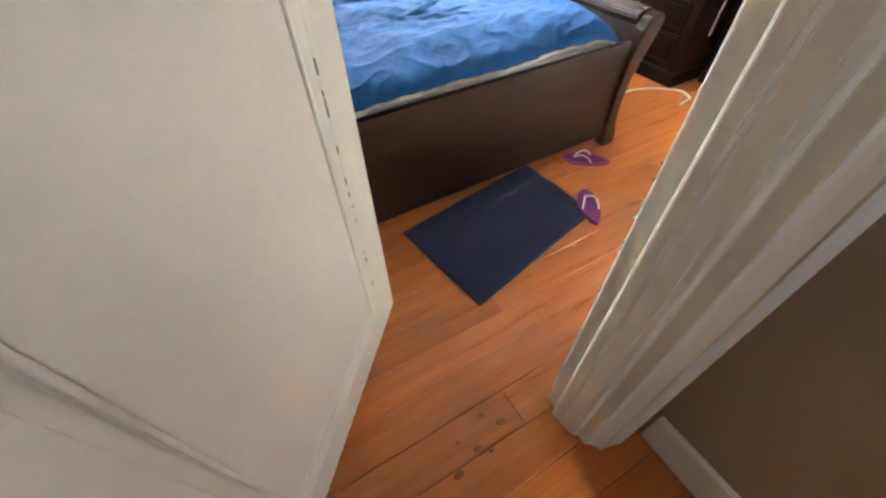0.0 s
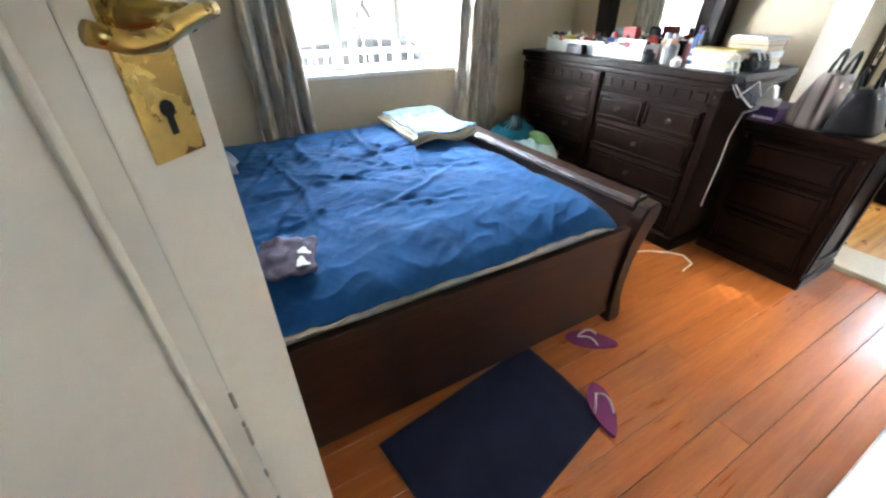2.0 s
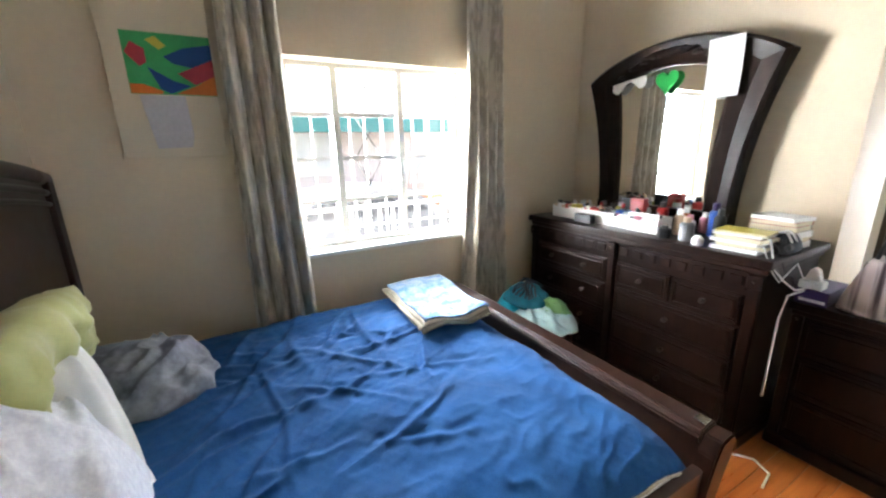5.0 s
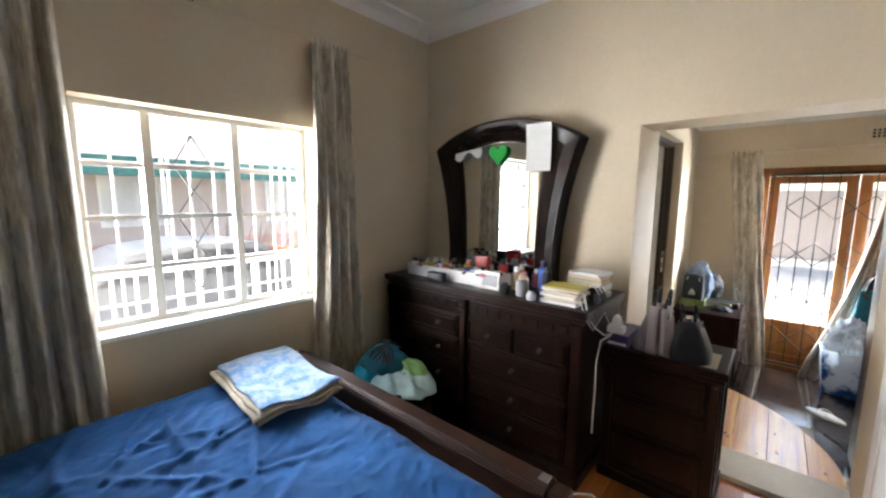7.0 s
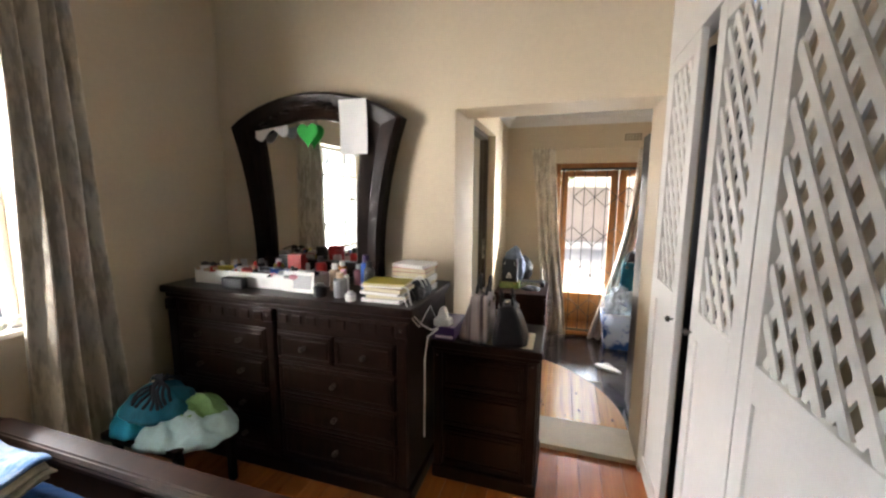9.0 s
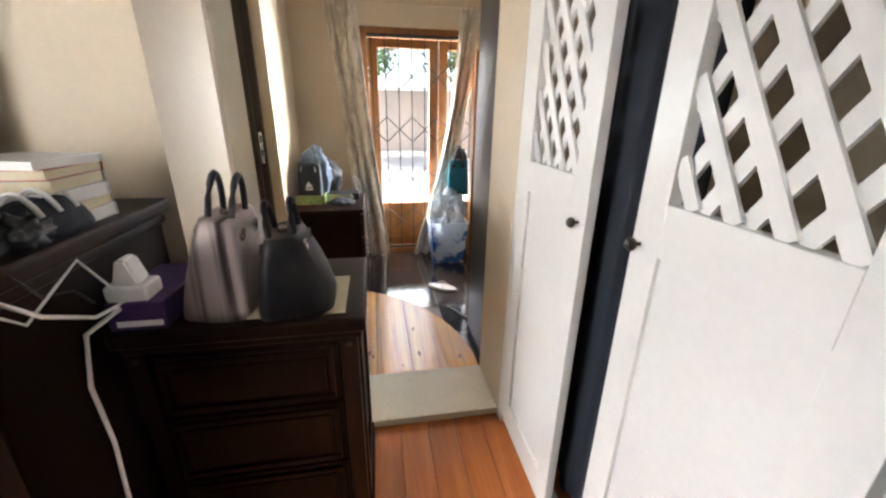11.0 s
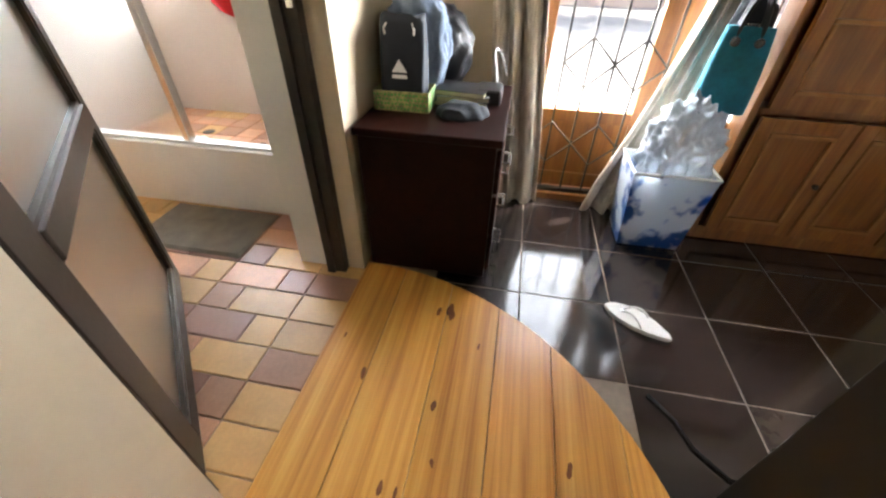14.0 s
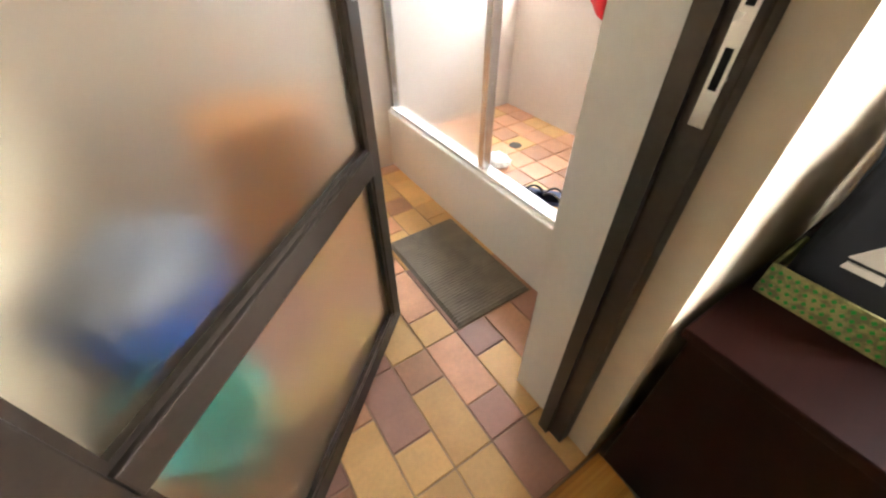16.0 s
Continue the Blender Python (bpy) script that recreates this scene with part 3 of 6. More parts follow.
def lattice_door(x0, x1, z0, z1, lat0, lat1, hinge, angle, knob_x, knob_z):
    """A closet door: stiles, rails, a panel below and two layers of diagonal slats above. hinge: the edge about which it stands open."""
    turn = Matrix.Translation((hinge, 0.345, 0)) @ pose(0, 0, 0, 0, 0, angle) @ Matrix.Translation((-hinge, -0.345, 0))
    st = 0.075
    d = part("door", moved(box(x0 + st - 0.005, 0.350, z0 + 0.095, x1 - st + 0.005, 0.362, lat0 - 0.095), turn), M_WHITE, closet)
    for a in ((x0, x0 + st), (x1 - st, x1)):
        part("stile", moved(box(a[0], 0.345, z0, a[1], 0.372, z1, 0.002), turn), M_WHITE, d)
    for a in ((lat1, z1), (lat0 - 0.10, lat0), (z0, z0 + 0.10)):
        part("rail", moved(box(x0 + st, 0.345, a[0], x1 - st, 0.372, a[1], 0.002), turn), M_WHITE, d)
    w, h = x1 - x0 - 2 * st, lat1 - lat0
    pitch = 0.078
    for layer, sgn in ((0, -1), (1, 1)):
        y0 = 0.351 + layer * 0.008
        n = int((w + h * 0.62) / pitch) + 2
        for k in range(n):
            # slat centre line: x = c + s*z, clipped to the light of the door
            s = 0.62 * sgn
            c = (k * pitch - h * 0.62 if sgn > 0 else k * pitch)
            za, zb = 0.0, h
            lo, hi = (0 - c) / s, (w - c) / s
            lo, hi = min(lo, hi), max(lo, hi)
            za, zb = max(za, lo), min(zb, hi)
            if zb - za < 0.03:
                continue
            p0 = Vector((x0 + st + c + s * za, y0, lat0 + za))
            p1 = Vector((x0 + st + c + s * zb, y0, lat0 + zb))
            dd = (p1 - p0).normalized()
            q = Vector((dd.z, 0, -dd.x)) * 0.0138
            bm2 = bmesh.new()
            vs = [bm2.verts.new(v) for v in (p0 - q, p0 + q, p1 + q, p1 - q)]
            ws = [bm2.verts.new(v.co + Vector((0, 0.0076, 0))) for v in vs]
            bm2.faces.new(vs)
            bm2.faces.new(ws[::-1])
            for i in range(4):
                bm2.faces.new((vs[i], vs[(i + 1) % 4], ws[(i + 1) % 4], ws[i]))
            part("slat", moved(bm2, turn), M_WHITE, d)
    part("knob", moved(lathe([(0.004, 0), (0.004, 0.012), (0.012, 0.016), (0.014, 0.024), (0.009, 0.031), (0.0, 0.033)], (0, 0, 0), 12),
                       turn @ Matrix.Translation((knob_x, 0.371, knob_z)) @ pose(0, 0, 0, -90, 0, 0)), M_PULL, d, "small dark metal knob")
    return d


lattice_door(1.632, 2.262, 0.052, 2.215, 1.15, 2.14, 1.632, 0, 1.70, 1.05)
lattice_door(2.272, 2.715, 0.052, 2.215, 1.15, 2.14, 2.272, -0.8, 2.690, 1.06)
lattice_door(2.885, 3.332, 0.052, 2.215, 1.15, 2.14, 3.332, 0, 2.915, 1.04)
# no real garment: black sheet added as the shade seen through the door gap
coat = thing("coat", (2.82, 0.2, 1.7), "black sheet standing in for the shade inside the closet", "coat")
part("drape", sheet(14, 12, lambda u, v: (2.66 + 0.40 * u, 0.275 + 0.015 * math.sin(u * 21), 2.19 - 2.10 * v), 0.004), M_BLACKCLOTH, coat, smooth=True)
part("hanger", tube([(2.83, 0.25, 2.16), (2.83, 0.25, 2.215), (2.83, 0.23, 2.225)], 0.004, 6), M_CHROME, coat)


# ---- doors ----
def panel_door():
    """The ivory bedroom door, hung on the west side and standing open into the room."""
    hinge = Vector((-0.1256, 0.3426, 0))
    d = thing("door_1", hinge, "ivory painted panelled door standing open, with brass lever handle", "door", kind="structure")
    ang = 48.3
    turn = Matrix.Translation(hinge) @ pose(0, 0, 0, 0, 0, ang)
    W, T, Z0, Z1 = 0.81, 0.040, 0.012, 2.02
    bm = bmesh.new()
    st = 0.112
    rails = ((Z0, 0.135), (0.62, 0.70), (1.90, Z1))
    box(0, -T, Z0, st, 0, Z1, 0.003, bm=bm)
    box(W - st, -T, Z0, W, 0, Z1, 0.003, bm=bm)
    for a, b in rails[::2]:
        box(st, -T, a, W - st, 0, b, 0.002, bm=bm)
    leaf = part("leaf", moved(bm, turn), M_DOOR, d)
    part("panel", moved(box(st - 0.004, -T + 0.012, 0.13, W - st + 0.004, -0.012, 1.905), turn), M_DOOR, leaf)
    # bevelled moulding round the panel
    bm = bmesh.new()
    for sy, y in ((1, -T + 0.012), (-1, -0.012)):
        yo = -T + 0.001 if sy > 0 else -0.001
        for (xa, xb) in ((st, st + 0.022), (W - st, W - st - 0.022)):
            vs = [bm.verts.new(v) for v in ((xa, yo, 0.135), (xb, y, 0.157), (xb, y, 1.878), (xa, yo, 1.90))]
            bm.faces.new(vs)
        for (za, zb) in ((0.135, 0.157), (1.90, 1.878)):
            vs = [bm.verts.new(v) for v in ((st, yo, za), (st + 0.022, y, zb), (W - st - 0.022, y, zb), (W - st, yo, za))]
            bm.faces.new(vs)
    part("moulding", moved(bm, turn), M_DOOR, leaf)
    for xa in (st + 0.027, W - st - 0.036):
        part("bead", moved(box(xa, -T + 0.004, 0.162, xa + 0.009, -T + 0.013, 1.873, 0.003), turn), M_DOOR, leaf)
    for za in (0.162, 1.864):
        part("bead", moved(box(st + 0.036, -T + 0.004, za, W - st - 0.036, -T + 0.013, za + 0.009, 0.003), turn), M_DOOR, leaf)
    for k in range(16):
        z = 0.2 + 0.75 * random.random()
        part("chip", moved(box(W - st - 0.0015, -T - 0.0006, z, W - st + 0.001 + 0.002 * random.random(), -T + 0.004, z + 0.004 + 0.022 * random.random() ** 2), turn), M_CHIP, leaf)
    xh = W - 0.057
    plate = part("lock_plate", moved(box(xh - 0.028, -T - 0.004, 1.20, xh + 0.030, -T, 1.372, 0.0015), turn), M_BRASS, d, "worn brass lock plate")
    bm = lathe([(0.0075, 0), (0.0075, 0.0012)], (0, 0, 0), 14)
    box(-0.0035, -0.022, 0, 0.0035, -0.003, 0.0012, bm=bm)
    part("keyhole", moved(bm, turn @ Matrix.Translation((xh, -T - 0.0045, 1.243)) @ pose(0, 0, 0, 90, 0, 0)), M_DARK, plate)
    part("lever", moved(tube([(xh + 0.042, -T - 0.040, 1.322), (xh + 0.03, -T - 0.052, 1.318), (xh + 0.008, -T - 0.056, 1.314), (xh - 0.018, -T - 0.056, 1.306), (xh - 0.038, -T - 0.058, 1.299),
                              (xh - 0.060, -T - 0.058, 1.299), (xh - 0.082, -T - 0.054, 1.306)], 0.0075, 12), turn), M_BRASS, d, "curved brass lever handle", True)
    part("rose", moved(lathe([(0.019, 0), (0.019, 0.005), (0.012, 0.010), (0.010, 0.052)], (0, 0, 0), 18), turn @ Matrix.Translation((xh, -T - 0.003, 1.312)) @ pose(0, 0, 0, 90, 0, 0)), M_BRASS, d, "", True)
    for z in (0.25, 1.75):
        part("hinge", moved(tube([(-0.004, 0.004, z), (-0.004, 0.004, z + 0.09)], 0.006, 10), turn), M_BRASS, d)


panel_door()


def alu_door():
    """The bronze aluminium bathroom door with two frosted panes, standing open into the bathroom."""
    hinge = Vector((3.915, 1.625, 0))
    d = thing("door_2", hinge, "bronze aluminium door with two frosted panes, standing open", "door", kind="structure")
    tip = Vector((4.575, 2.235, 0))
    ang = math.degrees(math.atan2(tip.y - hinge.y, tip.x - hinge.x))
    turn = Matrix.Translation(hinge) @ pose(0, 0, 0, 0, 0, ang)
    W, T = (tip - hinge).length, 0.042
    bm = bmesh.new()
    box(0, -T / 2, 0.012, 0.108, T / 2, 2.08, 0.003, bm=bm)
    box(W - 0.055, -T / 2, 0.012, W, T / 2, 2.08, 0.003, bm=bm)
    box(0.108, -T / 2, 0.012, W - 0.055, T / 2, 0.085, 0.003, bm=bm)
    box(0.108, -T / 2, 2.01, W - 0.055, T / 2, 2.08, 0.003, bm=bm)
    fr = part("door_frame", moved(bm, turn), M_ALU, d)
    part("mid_rail", moved(box(0.108, -T / 2 - 0.006, 0.652, W - 0.055, T / 2 + 0.006, 0.716, 0.004), turn), M_ALU, fr)
    for z0, z1 in ((0.08, 0.657), (0.711, 2.015)):
        g = part("pane", moved(box(0.103, -0.003, z0, W - 0.05, 0.003, z1), turn), M_FROST, fr, "frosted glass pane")
        g.visible_shadow = False
        for x0, x1, za, zb in ((0.108, 0.119, z0, z1), (W - 0.067, W - 0.055, z0, z1), (0.119, W - 0.067, z0 + 0.004, z0 + 0.016), (0.119, W - 0.067, z1 - 0.016, z1 - 0.004)):
            part("bead", moved(box(x0, -T / 2 + 0.004, za, x1, -0.003, zb), turn), M_ALU, fr)
    part("lock_case", moved(box(W - 0.001, -0.014, 0.95, W + 0.004, 0.014, 1.13), turn), M_CHROME, fr)
    for sy in (-1, 1):
        part("lever", moved(tube([(W - 0.028, sy * T / 2, 1.05), (W - 0.028, sy * (T / 2 + 0.045), 1.05), (W - 0.13, sy * (T / 2 + 0.05), 1.05)], 0.008, 8), turn), M_CHROME, fr)


alu_door()


# ---- the bed and what lies on it ----
def bed():
    b = thing("bed", (0.95, 2.1, 0), "dark red-brown wooden sleigh bed with carved headboard", "bed")
    # sleigh footboard: posts that scroll outward, panel, thick top rail
    prof = [(1.845, 0.0), (1.905, 0.0), (1.925, 0.02), (1.915, 0.07), (1.880, 0.14), (1.872, 0.24), (1.885, 0.36), (1.925, 0.47), (1.975, 0.55), (1.985, 0.60), (1.965, 0.625),
            (1.90, 0.615), (1.87, 0.56), (1.842, 0.45), (1.825, 0.30), (1.825, 0.12), (1.84, 0.06)]
    for y0 in (1.262, 3.06):
        part("foot_post", prism(prof, "y", y0, y0 + 0.062, 0.006), M_MAHOG_R, b)
    pan = [(1.845, 0.14), (1.868, 0.14), (1.868, 0.30), (1.90, 0.47), (1.935, 0.56), (1.905, 0.565), (1.872, 0.47), (1.845, 0.30)]
    part("footboard", prism(pan, "y", 1.324, 3.06), M_MAHOG_R, b)
    part("foot_rail", prism([(1.885, 0.572), (1.975, 0.56), (1.995, 0.60), (1.975, 0.628), (1.90, 0.622), (1.882, 0.60)], "y", 1.325, 3.059, 0.006), M_MAHOG_R, b)
    # thin metal plate stands in for the glint on the worn rail end
    part("worn_patch", box(1.925, 1.335, 0.626, 1.968, 1.375, 0.6295, 0.001), M_CHROME, b, "worn rail end, its glint added as bright metal")
    for y0 in (1.285, 3.065):
        part("side_rail", box(-0.06, y0, 0.06, 1.84, y0 + 0.032, 0.525, 0.004), M_MAHOG_R, b)
        part("rail_moulding", box(-0.06, y0 - 0.006, 0.49, 1.83, y0, 0.53, 0.002), M_MAHOG_R, b)
    # headboard: arched, with raised panel
    arch = [(1.24, 0.0), (3.12, 0.0)] + [(3.12 - 1.88 * k / 16, 1.47 + 0.09 * math.sin(math.pi * k / 16) ** 0.8) for k in range(17)] + [(1.24, 1.47)]
    part("headboard", prism(arch, "x", -0.135, -0.075), M_MAHOG_R, b)
    inner = [(1.36, 0.62)] + [(1.36 + 1.64 * k / 16, 1.30 + 0.13 * math.sin(math.pi * k / 16) ** 0.8) for k in range(17)] + [(3.00, 0.62)]
    part("head_panel", prism(inner, "x", -0.075, -0.062, 0.004), M_MAHOG_R, b)
    for y0 in (1.22, 3.07):
        part("head_post", box(-0.145, y0, 0, -0.055, y0 + 0.075, 1.47, 0.012), M_MAHOG_R, b)
    # thick moulded cap along the arch and two carved steps below it
    for dz, xf, r in ((0.0, -0.085, 0.034), (-0.065, -0.070, 0.014), (-0.115, -0.066, 0.009)):
        part("head_moulding", tube([(xf, 1.23 + 1.90 * k / 18, 1.47 + dz + 0.09 * math.sin(math.pi * k / 18) ** 0.8) for k in range(19)], r, 8), M_MAHOG_R, b, smooth=True)
    m = box(-0.05, 1.335, 0.22, 1.80, 3.045, 0.515, 0.05, segs=3)
    part("mattress", m, M_PAPER, b)


bed()


CREASES = []
_cr = random.Random(21)
for _k in range(22):
    # pulls that fan out from the middle of the bed
    _a = -0.9 + 2.3 * _k / 21 + 0.3 * _cr.random()
    CREASES.append((0.35 + 1.0 * _cr.random(), 1.65 + 1.1 * _cr.random(), math.cos(_a), math.sin(_a), 0.008 + 0.009 * _cr.random(), 0.30 + 0.45 * _cr.random(), 0.012 + 0.010 * _cr.random()))
for _x, _y, _a, _h, _l, _w in ((0.34, 2.00, 36, 0.024, 0.42, 0.028), (0.62, 2.32, 42, 0.020, 0.40, 0.022), (0.33, 1.80, 30, 0.018, 0.40, 0.026), (0.79, 2.62, 95, 0.018, 0.34, 0.022), (0.95, 2.12, -40, 0.013, 0.30, 0.018),
                              (1.10, 1.78, -22, 0.010, 0.32, 0.016), (0.70, 1.86, 12, 0.011, 0.34, 0.018), (0.30, 1.60, 22, 0.016, 0.36, 0.022), (1.20, 2.45, 62, 0.010, 0.34, 0.018), (0.55, 2.75, 70, 0.014, 0.30, 0.020)):
    CREASES.append((_x, _y, math.cos(math.radians(_a)), math.sin(math.radians(_a)), _h, _l, _w))


def quilt_z(x, y):
    z = 0.632 + 0.020 * wob(x, y, 2.1) + 0.010 * wob(x, y, 4.6, 3.0)
    for k, (cx, cy, dx, dy, h, ln, w) in enumerate(CREASES):
        along = abs((x - cx) * dx + (y - cy) * dy)
        if along > ln:
            continue
        off = (y - cy) * dx - (x - cx) * dy + 0.045 * wob(x, y, 3.0, k)
        if abs(off) > 4 * w:
            continue
        fade = 1 - along / ln
        z += h * fade * (math.exp(-(off / w) ** 2) - 0.55 * math.exp(-((off - 1.9 * w) / (1.3 * w)) ** 2))
    z += 0.006 * wob(1.6 * x - y, x + y, 7.0, 8.0) + 0.006 * (1 - abs(wob(x + 0.7 * y, 2.2 * y - x, 7.0, 5.0))) ** 4
    z += 0.0009 * math.sin(x * 150 + 2.5 * wob(x, y, 6)) * math.sin(y * 120 + 2.5 * wob(y, x, 6))
    return z


def quilt():
    X0, X1, Y0, Y1 = -0.02, 1.845, 1.316, 3.062
    t = thing("quilt", (0.9, 2.1, 0.6), "rumpled blue quilted bedspread covering the bed", "bedspread")
    span, fall = 0.30, 0.092

    def side(a):
        """Round the mattress edge: way in from the edge and drop, for the turn a from flat to hanging."""
        return span * (1 - math.sin(a)), fall * (1 - math.cos(a))

    def f(u, v):
        x = X0 + (X1 - X0) * u
        if v < 0.22:
            inset, down = side(1.5 * (1 - v / 0.22))
            y = Y0 + inset + 0.004 * wob(x, 3.0, 5.0)
            down += 0.006 * wob(x, 2.0, 6.0) * (1 - v / 0.22)
        elif v > 0.93:
            a = 1.5 * (v - 0.93) / 0.07
            y, down = Y1 - 0.08 * (1 - math.sin(a)), 0.08 * (1 - math.cos(a))
        else:
            y, down = Y0 + span + (Y1 - 0.08 - Y0 - span) * (v - 0.22) / 0.71, 0.0
        z = quilt_z(x, y) - down
        z -= 0.075 * max(0.0, (u - 0.90) / 0.10) ** 2
        return (x - 0.010 * max(0.0, (u - 0.9) / 0.1), y, z)
    part("cover", sheet(200, 210, f, 0.006), M_BLUE, t, smooth=True)
    # pale hem that shows between the cover and the rail
    part("hem", sheet(120, 3, lambda u, v: (0.02 + 1.79 * u, Y0 - 0.002 - 0.006 * v, f((0.04 + 1.79 * u) / (X1 - X0), 0.0)[2] + 0.004 - (0.007 + 0.009 * wob(u * 9, 1.0)) * v), 0.002), M_LINEN, t, "frayed cream hem", True)


quilt()


def folded_sheet():
    t = thing("folded_sheet", (1.66, 2.66, 0.60), "folded white and pale blue bed linen on the bed", "bed linen")
    turn = Matrix.Translation((1.605, 2.735, 0.640)) @ pose(0, 0, 0, 0, -2, -4)
    for k in range(5):
        s = 0.022 * math.sin(k * 2.1)
        z0 = 0.0125 * k

        def f(u, v, k=k, s=s, z0=z0):
            x = -0.195 + 0.39 * u + s + 0.012 * wob(v, k, 6)
            y = -0.335 + 0.67 * v + 0.024 * math.sin(k * 3.3) + 0.010 * wob(u, k, 6)
            return (x, y, z0 + 0.012 + 0.026 * wob(x, y, 6, 0.12 * k) - 0.004 * (abs(u - 0.5) * 2) ** 10)
        part("fold", moved(sheet(24, 36, f, 0.006), turn), M_SHEET if k > 3 else M_LINEN, t, smooth=True)


folded_sheet()


def heap(name, label, category, pieces, base):
    t = thing(name, base, label, category)
    for nm, c, s, r, fq, sd, mat in pieces:
        part(nm, lump(c, s, r, fq, sd, 4, 0.55), mat, t, smooth=True)
    return t


def drape(cx, cy, rx, ry, z0, h, seed, fold=0.014, dirn=(0.8, 0.6), lean=0.0, power=2.4, freq=24.0):
    """Soft cloth heaped over something: a rounded dome with long soft folds and a loose hem."""
    bm = bmesh.new()
    NR, NA = 40, 96
    rings = []
    for i in range(1, NR + 1):
        r = i / NR
        ring = []
        for k in range(NA):
            a = 2 * math.pi * k / NA
            rim = 1 + 0.13 * wob(math.cos(a) * 1.6, math.sin(a) * 1.6, 1, seed) + 0.03 * math.sin(9 * a + seed) * r
            x, y = cx + rx * r * rim * math.cos(a), cy + ry * r * rim * math.sin(a)
            dome = max(0.0, 1 - r ** power) ** 0.62
            s = (x * dirn[1] - y * dirn[0]) * freq + 2.2 * wob(x, y, 3.2, seed + 3)
            f = fold * (math.sin(s) + 0.5 * math.sin(2.1 * s + 1.3)) * (0.35 + 0.65 * wob(x, y, 3.0, seed + 6) + 0.3) * min(1, 1.6 * r)
            f += fold * (0.9 * (1 - abs(wob(x + 0.6 * y, y - 0.8 * x, 9.0, seed + 1))) ** 5 - 0.7 * (1 - abs(wob(x - 0.4 * y, y, 6.5, seed + 2))) ** 6) * min(1, 2 * r)
            z = z0 + h * dome * (1 + 0.16 * wob(x, y, 3.1, seed + 9)) - lean * (x - cx) + f * (1 - 0.6 * r ** 6)
            ring.append(bm.verts.new((x, y, z)))
        rings.append(ring)
    top = bm.verts.new((cx, cy, sum(v.co.z for v in rings[0]) / NA))
    for k in range(NA):
        bm.faces.new((top, rings[0][k], rings[0][(k + 1) % NA]))
    for a, b in zip(rings, rings[1:]):
        for k in range(NA):
            bm.faces.new((a[k], b[k], b[(k + 1) % NA], a[(k + 1) % NA]))
    bm.faces.new(rings[-1][::-1])
    return bm


def cushion(at, w, h, t, rot, seed):
    """A filled pillow with pinched corners and soft pulls, standing along its local x and z."""
    bm = bmesh.new()
    n = 34
    sides = []
    for sgn in (1, -1):
        g = []
        for i in range(n + 1):
            row = []
            for j in range(n + 1):
                u, v = 2 * i / n - 1, 2 * j / n - 1
                d = max(0.0, (1 - u ** 4) * (1 - v ** 4)) ** 0.55
                p = 0.018 * d * math.sin(9 * (u + 0.6 * v) + 3 * wob(u, v, 1.3, seed)) + 0.02 * d * wob(u, v, 2.2, seed + 4)
                p += 0.034 * d * (1 - abs(wob(1.3 * u + v, v - 0.5 * u, 1.7, seed + 7))) ** 6 - 0.026 * d * (1 - abs(wob(u - v, u + 0.4 * v, 1.4, seed + 2))) ** 7
                pin = 1 - 0.07 * (abs(u) * abs(v)) ** 2
                row.append(bm.verts.new((w * u * pin * (1 - 0.05 * v * v), sgn * (t * d + p), h * v * pin * (1 - 0.05 * u * u))))
            g.append(row)
        for i in range(n):
            for j in range(n):
                bm.faces.new((g[i][j], g[i + 1][j], g[i + 1][j + 1], g[i][j + 1]))
        sides.append(g)
    bmesh.ops.remove_doubles(bm, verts=bm.verts, dist=0.0006)
    return moved(bm, Matrix.Translation(at) @ rot)


solid("pillow", cushion((0.045, 2.13, 0.93), 0.31, 0.28, 0.10, pose(0, 0, 0, 0, 22, 0) @ pose(0, 0, 0, 0, 0, 90), 4.0), M_LIME, "lime green satin pillow propped against the headboard", "pillow", smooth=True)
solid("duvet", drape(0.085, 1.84, 0.235, 0.39, 0.60, 0.48, 9.0, 0.027, (0.35, -0.94), 0.15, power=2.1, freq=40.0), M_WHITECLOTH, "crumpled white printed duvet heaped by the pillows", "duvet", smooth=True)
solid("blanket", drape(0.04, 1.55, 0.22, 0.17, 0.59, 0.12, 2.0, 0.014, (0.2, 0.98), freq=60.0), M_SAGE, "bunched sage green blanket under the duvet", "blanket", smooth=True)
solid("sheet", drape(0.15, 2.08, 0.13, 0.14, 0.63, 0.42, 6.0, 0.020, (0.9, 0.4), freq=60.0), M_PAPER, "loose white sheet tucked beside the pillow", "sheet", smooth=True)
solid("jacket", drape(0.19, 2.60, 0.30, 0.27, 0.62, 0.21, 13.0, 0.032, (0.5, 0.86), power=1.7, freq=48.0), M_GREY, "crumpled slate grey jacket lying on the bed", "jacket", smooth=True)


